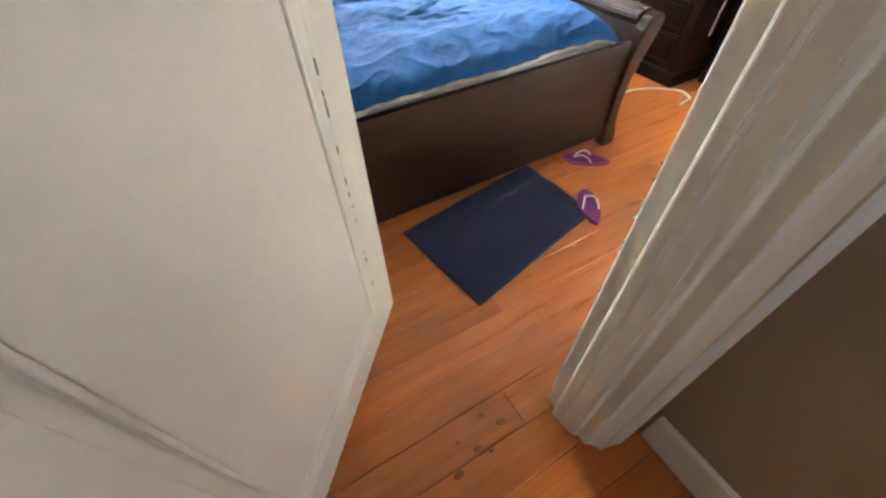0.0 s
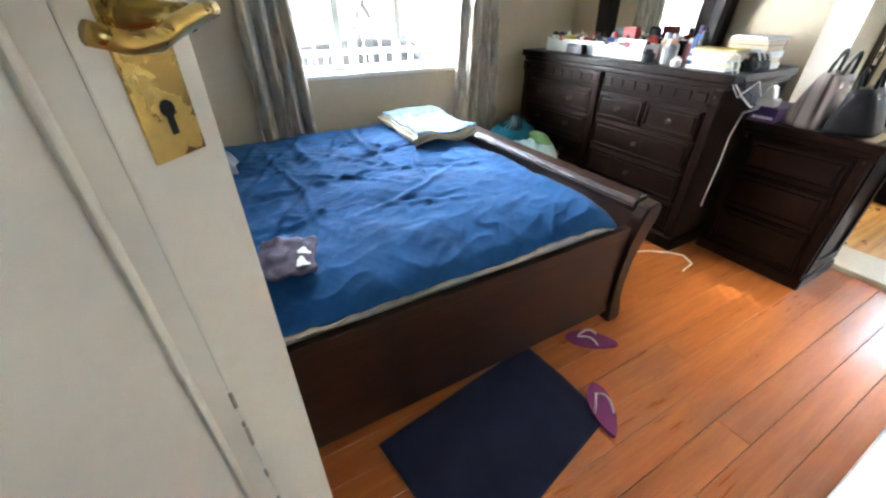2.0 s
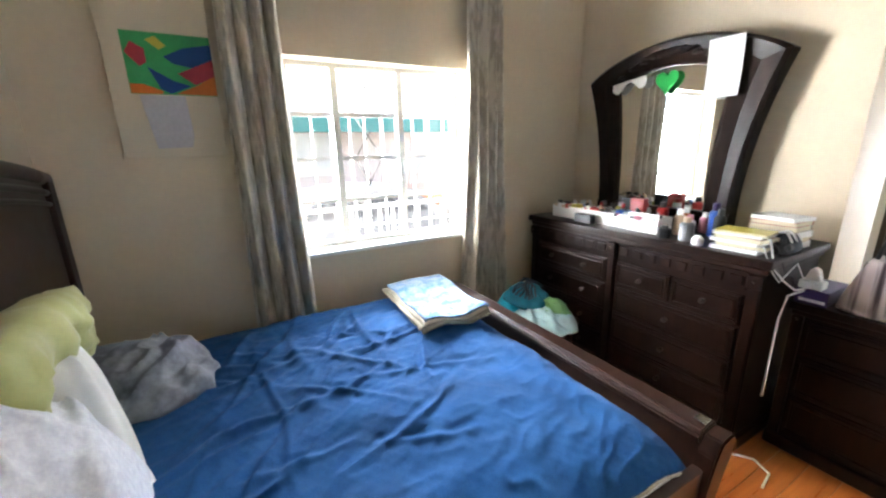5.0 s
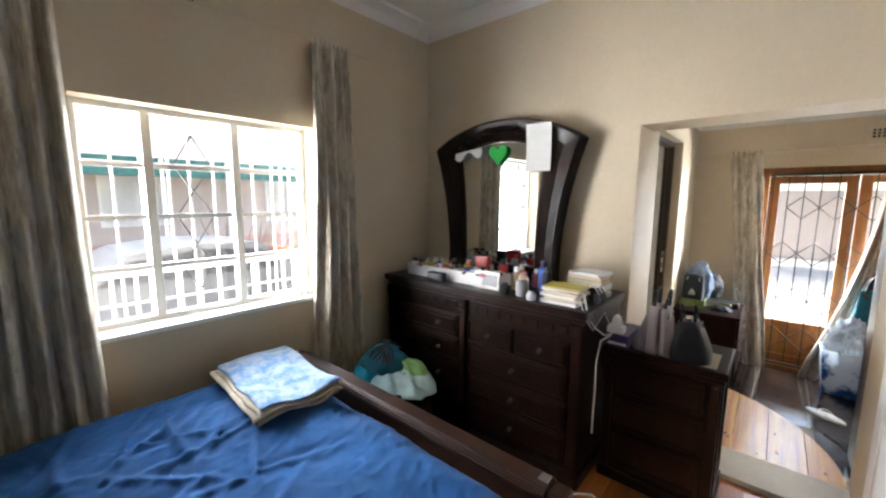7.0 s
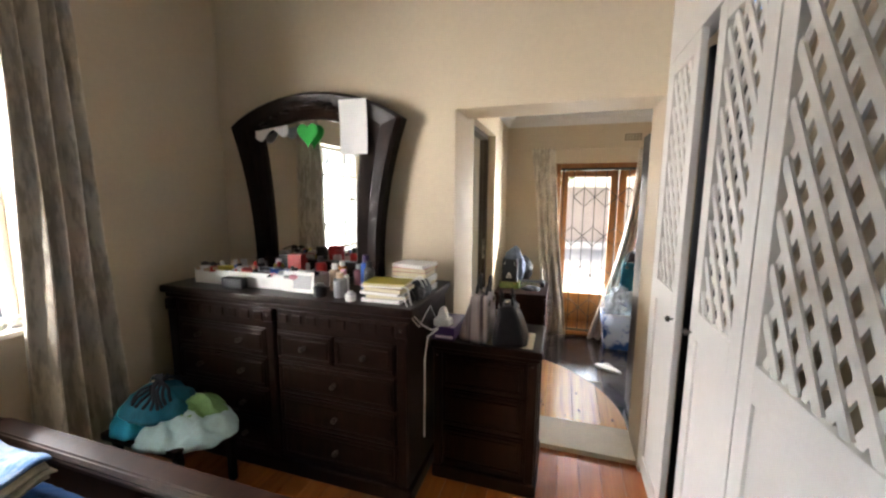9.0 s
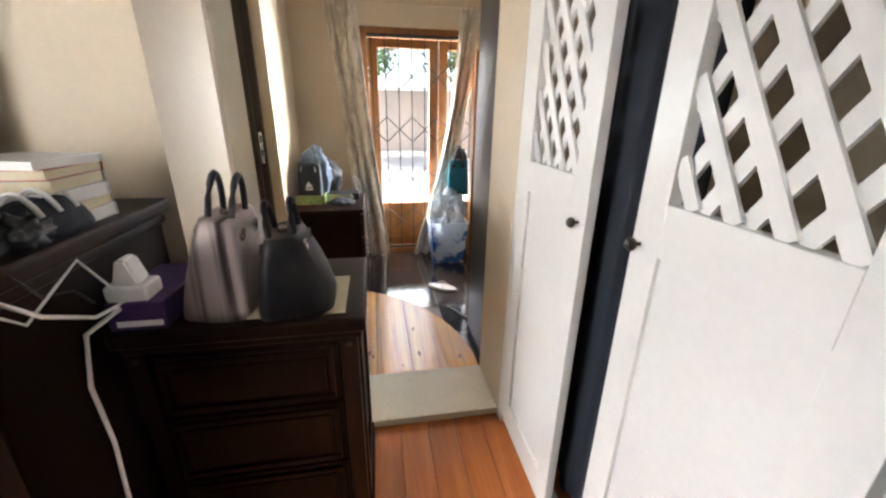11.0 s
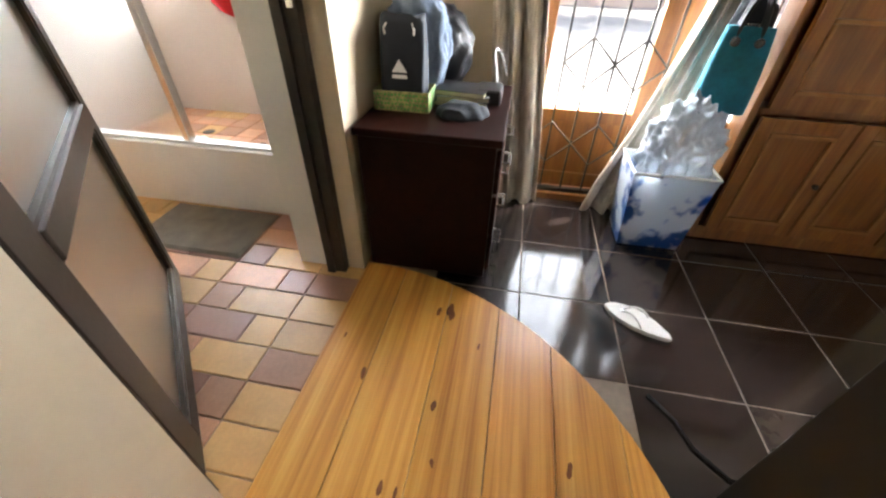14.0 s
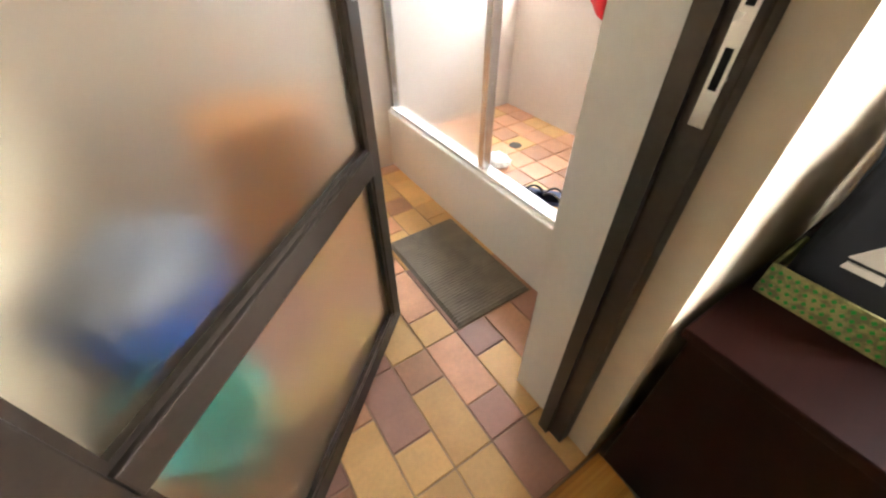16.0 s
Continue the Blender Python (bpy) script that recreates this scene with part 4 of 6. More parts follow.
def tee():
    t = thing("folded_shirt", (0.55, 1.58, 0.60), "dark printed shirt with white figures, folded on the quilt", "shirt")
    turn = Matrix.Translation((0.518, 1.588, 0)) @ pose(0, 0, 0, 0, 0, -15)

    def f(u, v):
        x, y = -0.088 + 0.176 * u + 0.022 * wob(v, 3, 4), -0.115 + 0.23 * v + 0.030 * wob(u, 1, 4)
        q = turn @ Vector((x, y, 0))
        return (x, y, quilt_z(q.x, q.y) + 0.012 + 0.006 * wob(u, v, 6))
    part("body", moved(sheet(22, 18, f, 0.008), turn), M_TEE, t, smooth=True)
    for k in range(2):
        def g(u, v, k=k):
            x, y = 0.036 + 0.040 * u + 0.004 * wob(v, k, 5), -0.085 + 0.066 * k + (0.030 + 0.018 * math.sin(5 * u)) * v
            q = turn @ Vector((x, y, 0))
            return (x, y, quilt_z(q.x, q.y) + 0.0215 + 0.006 * wob((x + 0.088) / 0.176, (y + 0.115) / 0.23, 6))
        part("figure", moved(sheet(14, 2, g, 0.001), turn), M_PAPER, t, "white printed figure")


tee()

# ---- on the bedroom floor ----
MATC = [(0.63, 1.235), (0.71, 0.75), (1.415, 0.905), (1.395, 1.345)]


def floor_mat():
    def f(u, v):
        a = Vector((*MATC[0], 0)).lerp(Vector((*MATC[3], 0)), u)
        b = Vector((*MATC[1], 0)).lerp(Vector((*MATC[2], 0)), u)
        p = a.lerp(b, v)
        return (p.x, p.y, 0.007 + 0.004 * wob(p.x, p.y, 5) + 0.025 * max(0, u - 0.93) / 0.07 * max(0, 0.45 - abs(v - 0.5)) + 0.003 * math.exp(-((v - 0.4 + 0.2 * u) / 0.02) ** 2))
    solid("floor_mat", sheet(50, 36, f, 0.006), M_NAVY, "navy blue bath mat lying on the floorboards beside the bed", "mat", smooth=True)


floor_mat()


def flip_flop(name, label, at, ang, sole_mat, strap_mat, L=0.235, mirror=1, z=0.002):
    t = thing(name, (at[0], at[1], z), label, "flip-flop")
    turn = Matrix.Translation((at[0], at[1], z)) @ pose(0, 0, 0, 0, 0, ang)
    out = []
    for k in range(28):
        a = 2 * math.pi * k / 28
        x = math.cos(a)
        w = 0.040 + 0.009 * x - 0.007 * math.cos(2 * a)
        out.append((x * L / 2, math.sin(a) * w + mirror * 0.006 * x * x))
    bm = prism(out, "z", 0, 0.018)
    bmesh.ops.bevel(bm, geom=[e for e in bm.edges if abs(e.verts[0].co.z - e.verts[1].co.z) < 1e-5], offset=0.003, segments=2, affect='EDGES')
    part("sole", moved(bm, turn), sole_mat, t)
    for s in (-1, 1):
        pts = []
        for k in range(9):
            u = k / 8
            pts.append((L * (0.26 - 0.36 * u), s * (0.036 * u ** 0.6), 0.016 + 0.030 * math.sin(math.pi * u) ** 0.8))
        part("strap", moved(tube(pts, 0.0045, 6), turn), strap_mat, t, smooth=True)
    return t


flip_flop("flip_flop", "purple rubber flip-flop with pale pink straps on the floorboards", (1.675, 1.215), 138, M_PURPLE, M_STRAP)
flip_flop("flip_flop", "purple rubber flip-flop with pale pink straps beside the mat", (1.43, 0.94), 60, M_PURPLE, M_STRAP, mirror=-1)
for x, y, r in ((0.44, 0.36, 0.008), (0.50, 0.43, 0.006), (0.36, 0.33, 0.010), (0.54, 0.385, 0.009), (0.30, 0.28, 0.008), (0.47, 0.335, 0.005), (0.25, 0.26, 0.007), (0.40, 0.40, 0.005)):
    bm = lathe([(r, 0), (r * 0.8, 0.0008)], (0, 0, 0), 9)
    for v in bm.verts:
        v.co.x *= 1.7 + wob(x, y, 30)
    part("worn_spot", moved(bm, Matrix.Translation((x, y, 0.0006)) @ pose(0, 0, 0, 0, 0, 25 * wob(y, x, 11))), M_KNOT, floor_bed)

# ---- dresser, mirror and cabinet ----
DT = 1.035


def drawer(parent, x, y0, y1, z0, z1, pulls):
    d = part("drawer", box(x - 0.016, y0, z0, x, y1, z1, 0.004), M_MAHOG, parent)
    bm = bmesh.new()
    for a, b, c, e in ((y0 + 0.012, y1 - 0.012, z1 - 0.022, z1 - 0.012), (y0 + 0.012, y1 - 0.012, z0 + 0.012, z0 + 0.022)):
        box(x - 0.029, a, c - 0.003, x - 0.016, b, e + 0.003, 0.003, bm=bm)
    for a, b in ((y0 + 0.012, y0 + 0.022), (y1 - 0.022, y1 - 0.012)):
        box(x - 0.024, a, z0 + 0.022, x - 0.016, b, z1 - 0.022, 0.002, bm=bm)
    part("moulding", bm, M_MAHOG, d)
    part("raised_panel", box(x - 0.023, y0 + 0.034, z0 + 0.034, x - 0.0155, y1 - 0.034, z1 - 0.034, 0.005), M_MAHOG, d)
    for y in pulls:
        zc = (z0 + z1) / 2
        bm = lathe([(0.013, 0), (0.015, 0.003), (0.006, 0.007), (0.006, 0.018), (0.014, 0.022), (0.013, 0.030), (0.0, 0.033)], (0, 0, 0), 10)
        part("pull", moved(bm, Matrix.Translation((x - 0.0225, y, zc)) @ pose(0, 0, 0, 0, -90, 0)), M_PULL, d, "antique metal pull")
    return d


def dresser():
    d = thing("dresser", (3.0, 2.3, 0), "large dark mahogany dresser with many moulded drawers", "dresser")
    X = 2.735
    part("body", box(X, 1.535, 0.07, 3.345, 3.085, DT - 0.055, 0.004), M_MAHOG, d)
    part("top", box(2.69, 1.505, DT - 0.045, 3.355, 3.115, DT, 0.012, segs=3), M_MAHOG, d)
    part("cornice", box(2.712, 1.520, DT - 0.075, 3.35, 3.10, DT - 0.045, 0.010, segs=3), M_MAHOG, d)
    part("plinth", box(2.70, 1.515, 0.0, 3.35, 3.105, 0.085, 0.014, segs=3), M_MAHOG, d)
    for y in (1.535, 2.315, 3.03):
        p = part("pillar", prism([(X - 0.028, y), (X - 0.028, y + 0.055), (X + 0.01, y + 0.055), (X + 0.01, y)], "z", 0.085, DT - 0.075, 0.006), M_MAHOG, d)
        part("corbel", box(X - 0.040, y - 0.004, DT - 0.15, X - 0.006, y + 0.059, DT - 0.078, 0.012, segs=3), M_MAHOG, p)
        part("stud", moved(lathe([(0.009, 0), (0.006, 0.006), (0, 0.008)], (0, 0, 0), 8), Matrix.Translation((X - 0.040, y + 0.028, DT - 0.11)) @ pose(0, 0, 0, 0, -90, 0)), M_PULL, p)
    rows = (0.11, 0.30, 0.49, 0.68, 0.85)
    for a, b in zip(rows, rows[1:]):
        if a < 0.6:
            drawer(d, X, 1.60, 2.305, a, b - 0.012, (1.95,))
        else:
            drawer(d, X, 1.60, 1.945, a, b - 0.012, (1.77,))
            drawer(d, X, 1.957, 2.305, a, b - 0.012, (2.13,))
        drawer(d, X, 2.38, 3.02, a, b - 0.012, (2.55, 2.85))
    for y0, y1 in ((1.60, 2.305), (2.38, 3.02)):
        f = part("frieze", box(X - 0.012, y0, 0.862, X, y1, 0.955, 0.003), M_MAHOG, d)
        n = int((y1 - y0) / 0.085)
        for k in range(n):
            yc = y0 + (k + 0.5) * (y1 - y0) / n
            part("carved_block", box(X - 0.021, yc - 0.030, 0.885, X - 0.012, yc + 0.030, 0.935, 0.006), M_MAHOG, f)


dresser()


def mirror():
    m = thing("dresser_mirror", (3.28, 2.42, DT), "arched dark mahogany mirror standing on the dresser", "mirror")
    x0, x1 = 3.235, 3.325
    yc = 2.425

    def arc(hw, base, rise, flare, zt, n=18):
        # from the lower left up the flaring side, over the arch and down again
        pts = []
        for k in range(9):
            u = k / 8
            pts.append((yc + hw + flare * u ** 2.2, base + (zt - base) * u))
        for k in range(1, n):
            a = math.pi * k / n
            pts.append((yc + (hw + flare) * math.cos(a), zt + rise * (1 - math.cos(a) ** 2) ** 0.86))
        for k in range(8, -1, -1):
            u = k / 8
            pts.append((yc - hw - flare * u ** 2.2, base + (zt - base) * u))
        return pts
    outer = arc(0.475, DT, 0.185, 0.165, 2.025)
    inner = arc(0.315, DT + 0.10, 0.10, 0.055, 1.945)
    bm = bmesh.new()
    n = len(outer)
    lay = []
    mid = [((o[0] + i[0]) / 2, (o[1] + i[1]) / 2) for o, i in zip(outer, inner)]
    for pts, x in ((outer, x1), (outer, x0 + 0.012), ([((o[0] * 4 + m_[0]) / 5, (o[1] * 4 + m_[1]) / 5) for o, m_ in zip(outer, mid)], x0 - 0.012), (mid, x0 + 0.004),
                   ([((i[0] * 4 + m_[0]) / 5, (i[1] * 4 + m_[1]) / 5) for i, m_ in zip(inner, mid)], x0 - 0.004), (inner, x0 + 0.014), (inner, x1)):
        lay.append([bm.verts.new((x, p[0], p[1])) for p in pts])
    for a, b in zip(lay, lay[1:]):
        for k in range(n - 1):
            bm.faces.new((a[k], a[k + 1], b[k + 1], b[k]))
    part("frame", bm, M_MAHOG, m)
    bmf = box(x0 - 0.004, yc - 0.48, DT, x1, yc + 0.48, DT + 0.10, 0.008)
    part("bottom_rail", bmf, M_MAHOG, m)
    bm = bmesh.new()
    vs = [bm.verts.new((3.262, p[0], p[1])) for p in inner]
    bm.faces.new(vs)
    bmesh.ops.triangulate(bm, faces=bm.faces)
    part("glass", bm, M_MIRROR, m, "silvered mirror glass")
    bmb = bmesh.new()
    vs = [bmb.verts.new((3.322, p[0], p[1])) for p in outer]
    bmb.faces.new(vs)
    bmesh.ops.triangulate(bmb, faces=bmb.faces)
    part("backing", bmb, M_DARK, m)
    carve = part("carving", lump((3.222, yc, 2.115), (0.014, 0.15, 0.035), 0.5, 6.0, 3.0, 4), M_MAHOG, m, smooth=True)
    for k in range(-4, 5):
        part("leaf", lump((3.222, yc + k * 0.085, 2.115 - 0.006 * k * k), (0.012, 0.034, 0.018), 0.5, 4.0, k + 7.0, 2), M_MAHOG, carve, smooth=True)


mirror()
solid("paper_note", sheet(6, 10, lambda u, v: (3.192 + 0.012 * math.sin(v * 2.6), 2.175 - 0.185 * u, 2.135 - 0.32 * v), 0.001), M_PAPER, "white paper note stuck on the mirror frame", "note")


def heart():
    pts = []
    for k in range(30):
        a = 2 * math.pi * k / 30
        pts.append((2.43 - 0.0048 * 16 * math.sin(a) ** 3, 1.955 + 0.0052 * (13 * math.cos(a) - 5 * math.cos(2 * a) - 2 * math.cos(3 * a) - math.cos(4 * a))))
    solid("heart_ornament", prism(pts, "x", 3.226, 3.234), M_HEART, "green felt heart hanging from the mirror frame", "ornament")


heart()
solid("cloth_strip", sheet(18, 6, lambda u, v: (3.222 + 0.006 * wob(u, v, 5), 2.83 - 0.26 * u, 1.985 + 0.03 * u - 0.075 * v * (0.6 + 0.4 * math.sin(u * 9))), 0.003), M_PAPER, "white cloth strip draped in the mirror", "cloth", smooth=True)

CT = 0.805


def cabinet():
    c = thing("cabinet", (3.12, 1.2, 0), "dark mahogany bedside cabinet with framed panels", "cabinet")
    part("body", box(2.965, 0.94, 0.06, 3.345, 1.47, CT - 0.05, 0.004), M_MAHOG, c)
    part("top", box(2.925, 0.91, CT - 0.04, 3.36, 1.495, CT, 0.010, segs=3), M_MAHOG, c)
    part("cornice", box(2.943, 0.922, CT - 0.068, 3.35, 1.485, CT - 0.04, 0.010, segs=3), M_MAHOG, c)
    part("plinth", box(2.935, 0.92, 0.0, 3.35, 1.49, 0.075, 0.014, segs=3), M_MAHOG, c)
    for y in (0.935, 1.435):
        part("pillar", box(2.945, y, 0.075, 2.985, y + 0.045, CT - 0.068, 0.006), M_MAHOG, c)
        part("stud", moved(lathe([(0.008, 0), (0.005, 0.006), (0, 0.008)], (0, 0, 0), 8), Matrix.Translation((2.945, y + 0.022, CT - 0.085)) @ pose(0, 0, 0, 0, -90, 0)), M_PULL, c)
    for z0, z1 in ((0.10, 0.31), (0.325, 0.53), (0.545, 0.72)):
        drawer(c, 2.968, 0.99, 1.43, z0, z1, ())
    bm = bmesh.new()
    for x0, x1, z0, z1 in ((2.985, 3.03, 0.09, CT - 0.07), (3.30, 3.345, 0.09, CT - 0.07), (3.03, 3.30, 0.09, 0.15), (3.03, 3.30, CT - 0.13, CT - 0.07)):
        box(x0, 0.928, z0, x1, 0.94, z1, 0.002, bm=bm)
    part("side_frame", bm, M_MAHOG, c)


cabinet()
solid("cloth_mat", box(2.96, 0.962, CT + 0.0005, 3.19, 1.20, CT + 0.004, 0.001), M_PAPER_Y, "pale place mat lying on the cabinet", "mat")


# ---- curtains ----
def curtain(name, label, x0, x1, y, z0, z1, folds, axis="x", amp=0.045, swing=None, seed=0.0, gather=0.0, flare=0.0):
    """A pleated curtain; swing(v) shifts it along its rail as it falls."""
    t = thing(name, (x0, y, z0) if axis == "x" else (y, x0, z0), label, "curtain")

    def f(u, v):
        w = 1 - gather * math.sin(math.pi * min(1, v * 1.1)) if gather else 1
        w *= 1 + flare * v
        c = (x0 + x1) / 2
        a = c + (x0 + (x1 - x0) * u - c) * w + 0.012 * wob(u * 3, v * 2, 1, seed) + (swing(v) if swing else 0.0)
        d = amp * (0.55 + 0.45 * v) * math.sin(2 * math.pi * folds * u + 0.9 * wob(u * 2, v * 1.5, 1, seed + 2)) + 0.022 * wob(u * 6, v * 3, 1, seed + 5)
        head = math.exp(-(v / 0.05) ** 2)
        d = d * (1 - 0.6 * head) + 0.012 * head * math.sin(4 * math.pi * folds * u) + 0.005 * math.sin(2 * math.pi * folds * 2.3 * u + 3 * v + seed) * (1 - head)
        z = z1 + (z0 - z1) * v
        return (a, y + d, z) if axis == "x" else (y + d, a, z)
    part("drape", sheet(folds * 18, 60, f, 0.003), M_CURT, t, smooth=True)
    for k in range(folds * 2):
        u = (k + 0.5) / (folds * 2)
        a = x0 + (x1 - x0) * u
        p = (a, y - 0.01, z1) if axis == "x" else (y - 0.01, a, z1)
        part("hook", tube([(p[0], p[1], z1 - 0.01), (p[0], p[1], z1 + 0.025)], 0.003, 5), M_CHROME, t)
    return t


curtain("curtain", "grey-beige patterned curtain hanging beside the bedroom window", 0.68, 0.965, 3.165, 0.16, 2.57, 4, seed=1.0, amp=0.075, flare=0.22)
curtain("curtain", "grey-beige patterned curtain hanging beside the dresser", 2.165, 2.43, 3.165, 0.16, 2.62, 4, seed=4.0, amp=0.075, flare=0.45)
solid("curtain_rail", tube([(0.55, 3.20, 2.60), (2.64, 3.20, 2.65)], 0.007, 8), M_WALL, "thin cream curtain rail on the window wall", "curtain rail")
curtain("curtain", "grey-beige curtain hanging beside the barred garden door", 0.955, 1.205, 5.505, -0.004, 2.07, 3, "y", 0.03, seed=7.0, swing=lambda v: -0.19 * v, gather=0.12)
curtain("curtain", "grey-beige curtain drawn aside across the garden door", -0.12, 0.14, 5.505, -0.004, 2.05, 3, "y", 0.03, seed=9.0, swing=lambda v: 0.39 * v ** 1.15, gather=0.45)
solid("curtain_rail", tube([(5.53, -0.4, 2.075), (5.53, 1.44, 2.075)], 0.012, 8), M_WALL, "cream curtain rail over the garden door", "curtain rail")

# ---- picture on the window wall ----
pic = thing("canvas_picture", (0.42, 3.265, 1.55), "cream canvas with a bright abstract band and a blank grey patch", "picture")
part("canvas", box(0.195, 3.248, 1.55, 0.645, 3.279, 2.32, 0.003), M_CANVAS, pic)


def patch(name, pts, mat, y, label=""):
    part(name, prism(pts, "y", y, y + 0.0012), mat, pic, label)


M_PG = material("green_pigment", (0.05, 0.32, 0.10), 0.8)
M_PB = material("blue_pigment", (0.01, 0.06, 0.22), 0.8)
M_PR = material("crimson_pigment", (0.32, 0.03, 0.05), 0.8)
M_PO = material("orange_pigment", (0.52, 0.14, 0.02), 0.8)
M_PY = material("yellow_pigment", (0.45, 0.38, 0.05), 0.8)
M_PV = material("grey_patch", (0.44, 0.42, 0.44), 0.7)
patch("band", [(0.275, 1.855), (0.64, 1.855), (0.64, 2.135), (0.275, 2.135)], M_PG, 3.2465)
patch("blot", [(0.43, 2.03), (0.52, 2.075), (0.64, 2.10), (0.64, 2.03), (0.55, 1.985), (0.47, 2.0)], M_PB, 3.2450)
patch("blot", [(0.36, 1.98), (0.46, 1.92), (0.53, 1.90), (0.44, 1.86), (0.40, 1.88)], M_PB, 3.2450)
patch("blot", [(0.28, 2.04), (0.31, 2.09), (0.36, 2.06), (0.36, 2.0), (0.33, 1.98)], M_PR, 3.2450)
patch("blot", [(0.48, 1.955), (0.64, 2.03), (0.64, 1.95), (0.55, 1.905)], M_PR, 3.2437)
patch("blot", [(0.46, 1.86), (0.56, 1.905), (0.64, 1.955), (0.64, 1.857)], M_PO, 3.2437)
patch("blot", [(0.277, 1.857), (0.277, 1.90), (0.33, 1.90), (0.41, 1.87), (0.40, 1.857)], M_PO, 3.2437)
patch("blot", [(0.37, 2.10), (0.41, 2.12), (0.45, 2.08), (0.42, 2.06)], M_PY, 3.2437)
patch("grey_patch", [(0.305, 1.85), (0.495, 1.85), (0.505, 1.66), (0.49, 1.60), (0.34, 1.595)], M_PV, 3.2425)

# ---- on the dresser ----
tray = thing("tray", (2.86, 2.5, DT), "long white tray full of cosmetics on the dresser", "tray")
bm = bmesh.new()
box(2.82, 2.14, DT, 2.99, 2.98, DT + 0.008, bm=bm)
for a in ((2.82, 2.14, 2.826, 2.98), (2.984, 2.14, 2.99, 2.98), (2.826, 2.14, 2.984, 2.146), (2.826, 2.974, 2.984, 2.98)):
    box(a[0], a[1], DT + 0.008, a[2], a[3], DT + 0.085, bm=bm)
part("tray_body", bm, M_WPLAST, tray)
for y in (2.42, 2.70):
    part("divider", box(2.826, y, DT + 0.008, 2.984, y + 0.005, DT + 0.08), M_WPLAST, tray)

COLS = {"white": M_WPLAST, "black": M_BLACK, "pink": material("pink_plastic", (0.55, 0.22, 0.28), 0.35), "amber": material("amber_plastic", (0.35, 0.13, 0.02), 0.25),
        "red": material("red_plastic", (0.40, 0.02, 0.02), 0.35), "blue": material("blue_plastic", (0.03, 0.10, 0.42), 0.3), "yellow": material("yellow_plastic", (0.50, 0.42, 0.06), 0.4),
        "purple": material("purple_plastic", (0.045, 0.02, 0.10), 0.35), "grey": material("grey_plastic", (0.25, 0.25, 0.26), 0.4), "tan": material("beige_plastic", (0.50, 0.36, 0.24), 0.4)}


def bottle(x, y, z, r, h, col, cap, name="bottle", tip=0.0, turn=0.0):
    """A small container; tip lays it over (degrees), turn swings it round."""
    t = thing(name, (x, y, z), f"small {col} cosmetics {name} with a {cap} cap", name, "cosmetics on the dresser")
    m = Matrix.Translation((x, y, z + r * math.sin(math.radians(tip)))) @ pose(0, 0, 0, 0, 0, turn) @ pose(0, 0, 0, tip, 0, 0)
    part("body", moved(lathe([(r * 0.92, 0), (r, 0.006), (r, h * 0.68), (r * 0.85, h * 0.76), (r * 0.45, h * 0.80)], (0, 0, 0), 12), m), COLS[col], t, smooth=False)
    part("cap", moved(lathe([(r * 0.55, h * 0.78), (r * 0.58, h * 0.80), (r * 0.55, h), (r * 0.4, h * 1.01)], (0, 0, 0), 10), m), COLS[cap], t)


rng = random.Random(11)
shades = ("white", "black", "black", "grey", "tan", "white", "blue", "pink", "amber", "grey", "black", "red", "yellow")
for k in range(40):
    y = 2.175 + 0.775 * (k + 0.5) / 40
    x = 2.85 + 0.10 * ((k * 0.618) % 1)
    if k % 3 == 0:
        # lying across the heap in the tray
        bottle(x, y, DT + 0.055 + 0.02 * rng.random(), 0.010 + 0.008 * rng.random(), 0.07 + 0.06 * rng.random(), rng.choice(shades), rng.choice(("white", "black", "tan", "grey")), tip=82 + 10 * rng.random(), turn=360 * rng.random())
    else:
        bottle(x, y, DT + 0.0085, 0.012 + 0.010 * rng.random(), 0.075 + 0.055 * rng.random(), rng.choice(shades), rng.choice(("white", "black", "red", "tan", "grey", "black")), tip=10 * rng.random(), turn=360 * rng.random())
# compacts and cartons heaped in the tray
for k in range(9):
    y = 2.20 + 0.085 * k
    carton = box(-0.022, -0.03 - 0.01 * rng.random(), 0, 0.022, 0.03, 0.018 + 0.012 * rng.random(), 0.003)
    solid("carton", moved(carton, Matrix.Translation((2.90 + 0.03 * math.sin(k * 2.2), y, DT + 0.072)) @ pose(0, 0, 0, 14 * math.sin(k * 1.7), 12 * math.cos(k * 2.9), 70 * math.sin(k * 3.1))),
          COLS[("black", "white", "grey", "tan", "black", "red", "white", "blue", "black")[k]], "small flat cosmetics carton lying in the tray", "carton", "cartons in the tray")
paper = thing("magazine", (2.80, 2.22, DT), "thin printed magazine leaning on the tray end", "magazine")
part("page_block", moved(box(-0.006, -0.10, 0, 0.0, 0.10, 0.115, 0.001), Matrix.Translation((2.806, 2.22, DT)) @ pose(0, 0, 0, 0, 8, 0)), M_PAPER, paper)
part("cover_print", moved(box(-0.0075, -0.085, 0.02, -0.006, 0.03, 0.095), Matrix.Translation((2.806, 2.22, DT)) @ pose(0, 0, 0, 0, 8, 0)), COLS["grey"], paper)
wash = thing("wash_bag", (2.97, 1.565, DT), "black and white striped soft bag at the dresser end", "bag")
part("body", drape(2.99, 1.572, 0.13, 0.052, DT, 0.085, 5.0, 0.006, (0.3, 0.95), power=3.0, freq=50.0), M_BLACKCLOTH, wash, smooth=True)
for k in range(3):
    x = 2.93 + 0.05 * k
    part("stripe", tube([(x, 1.530 + 0.084 * j / 10, DT + 0.004 + 0.094 * math.sin(math.pi * (0.12 + 0.76 * j / 10)) ** 0.7) for j in range(11)], 0.0055, 6), M_PAPER, wash)
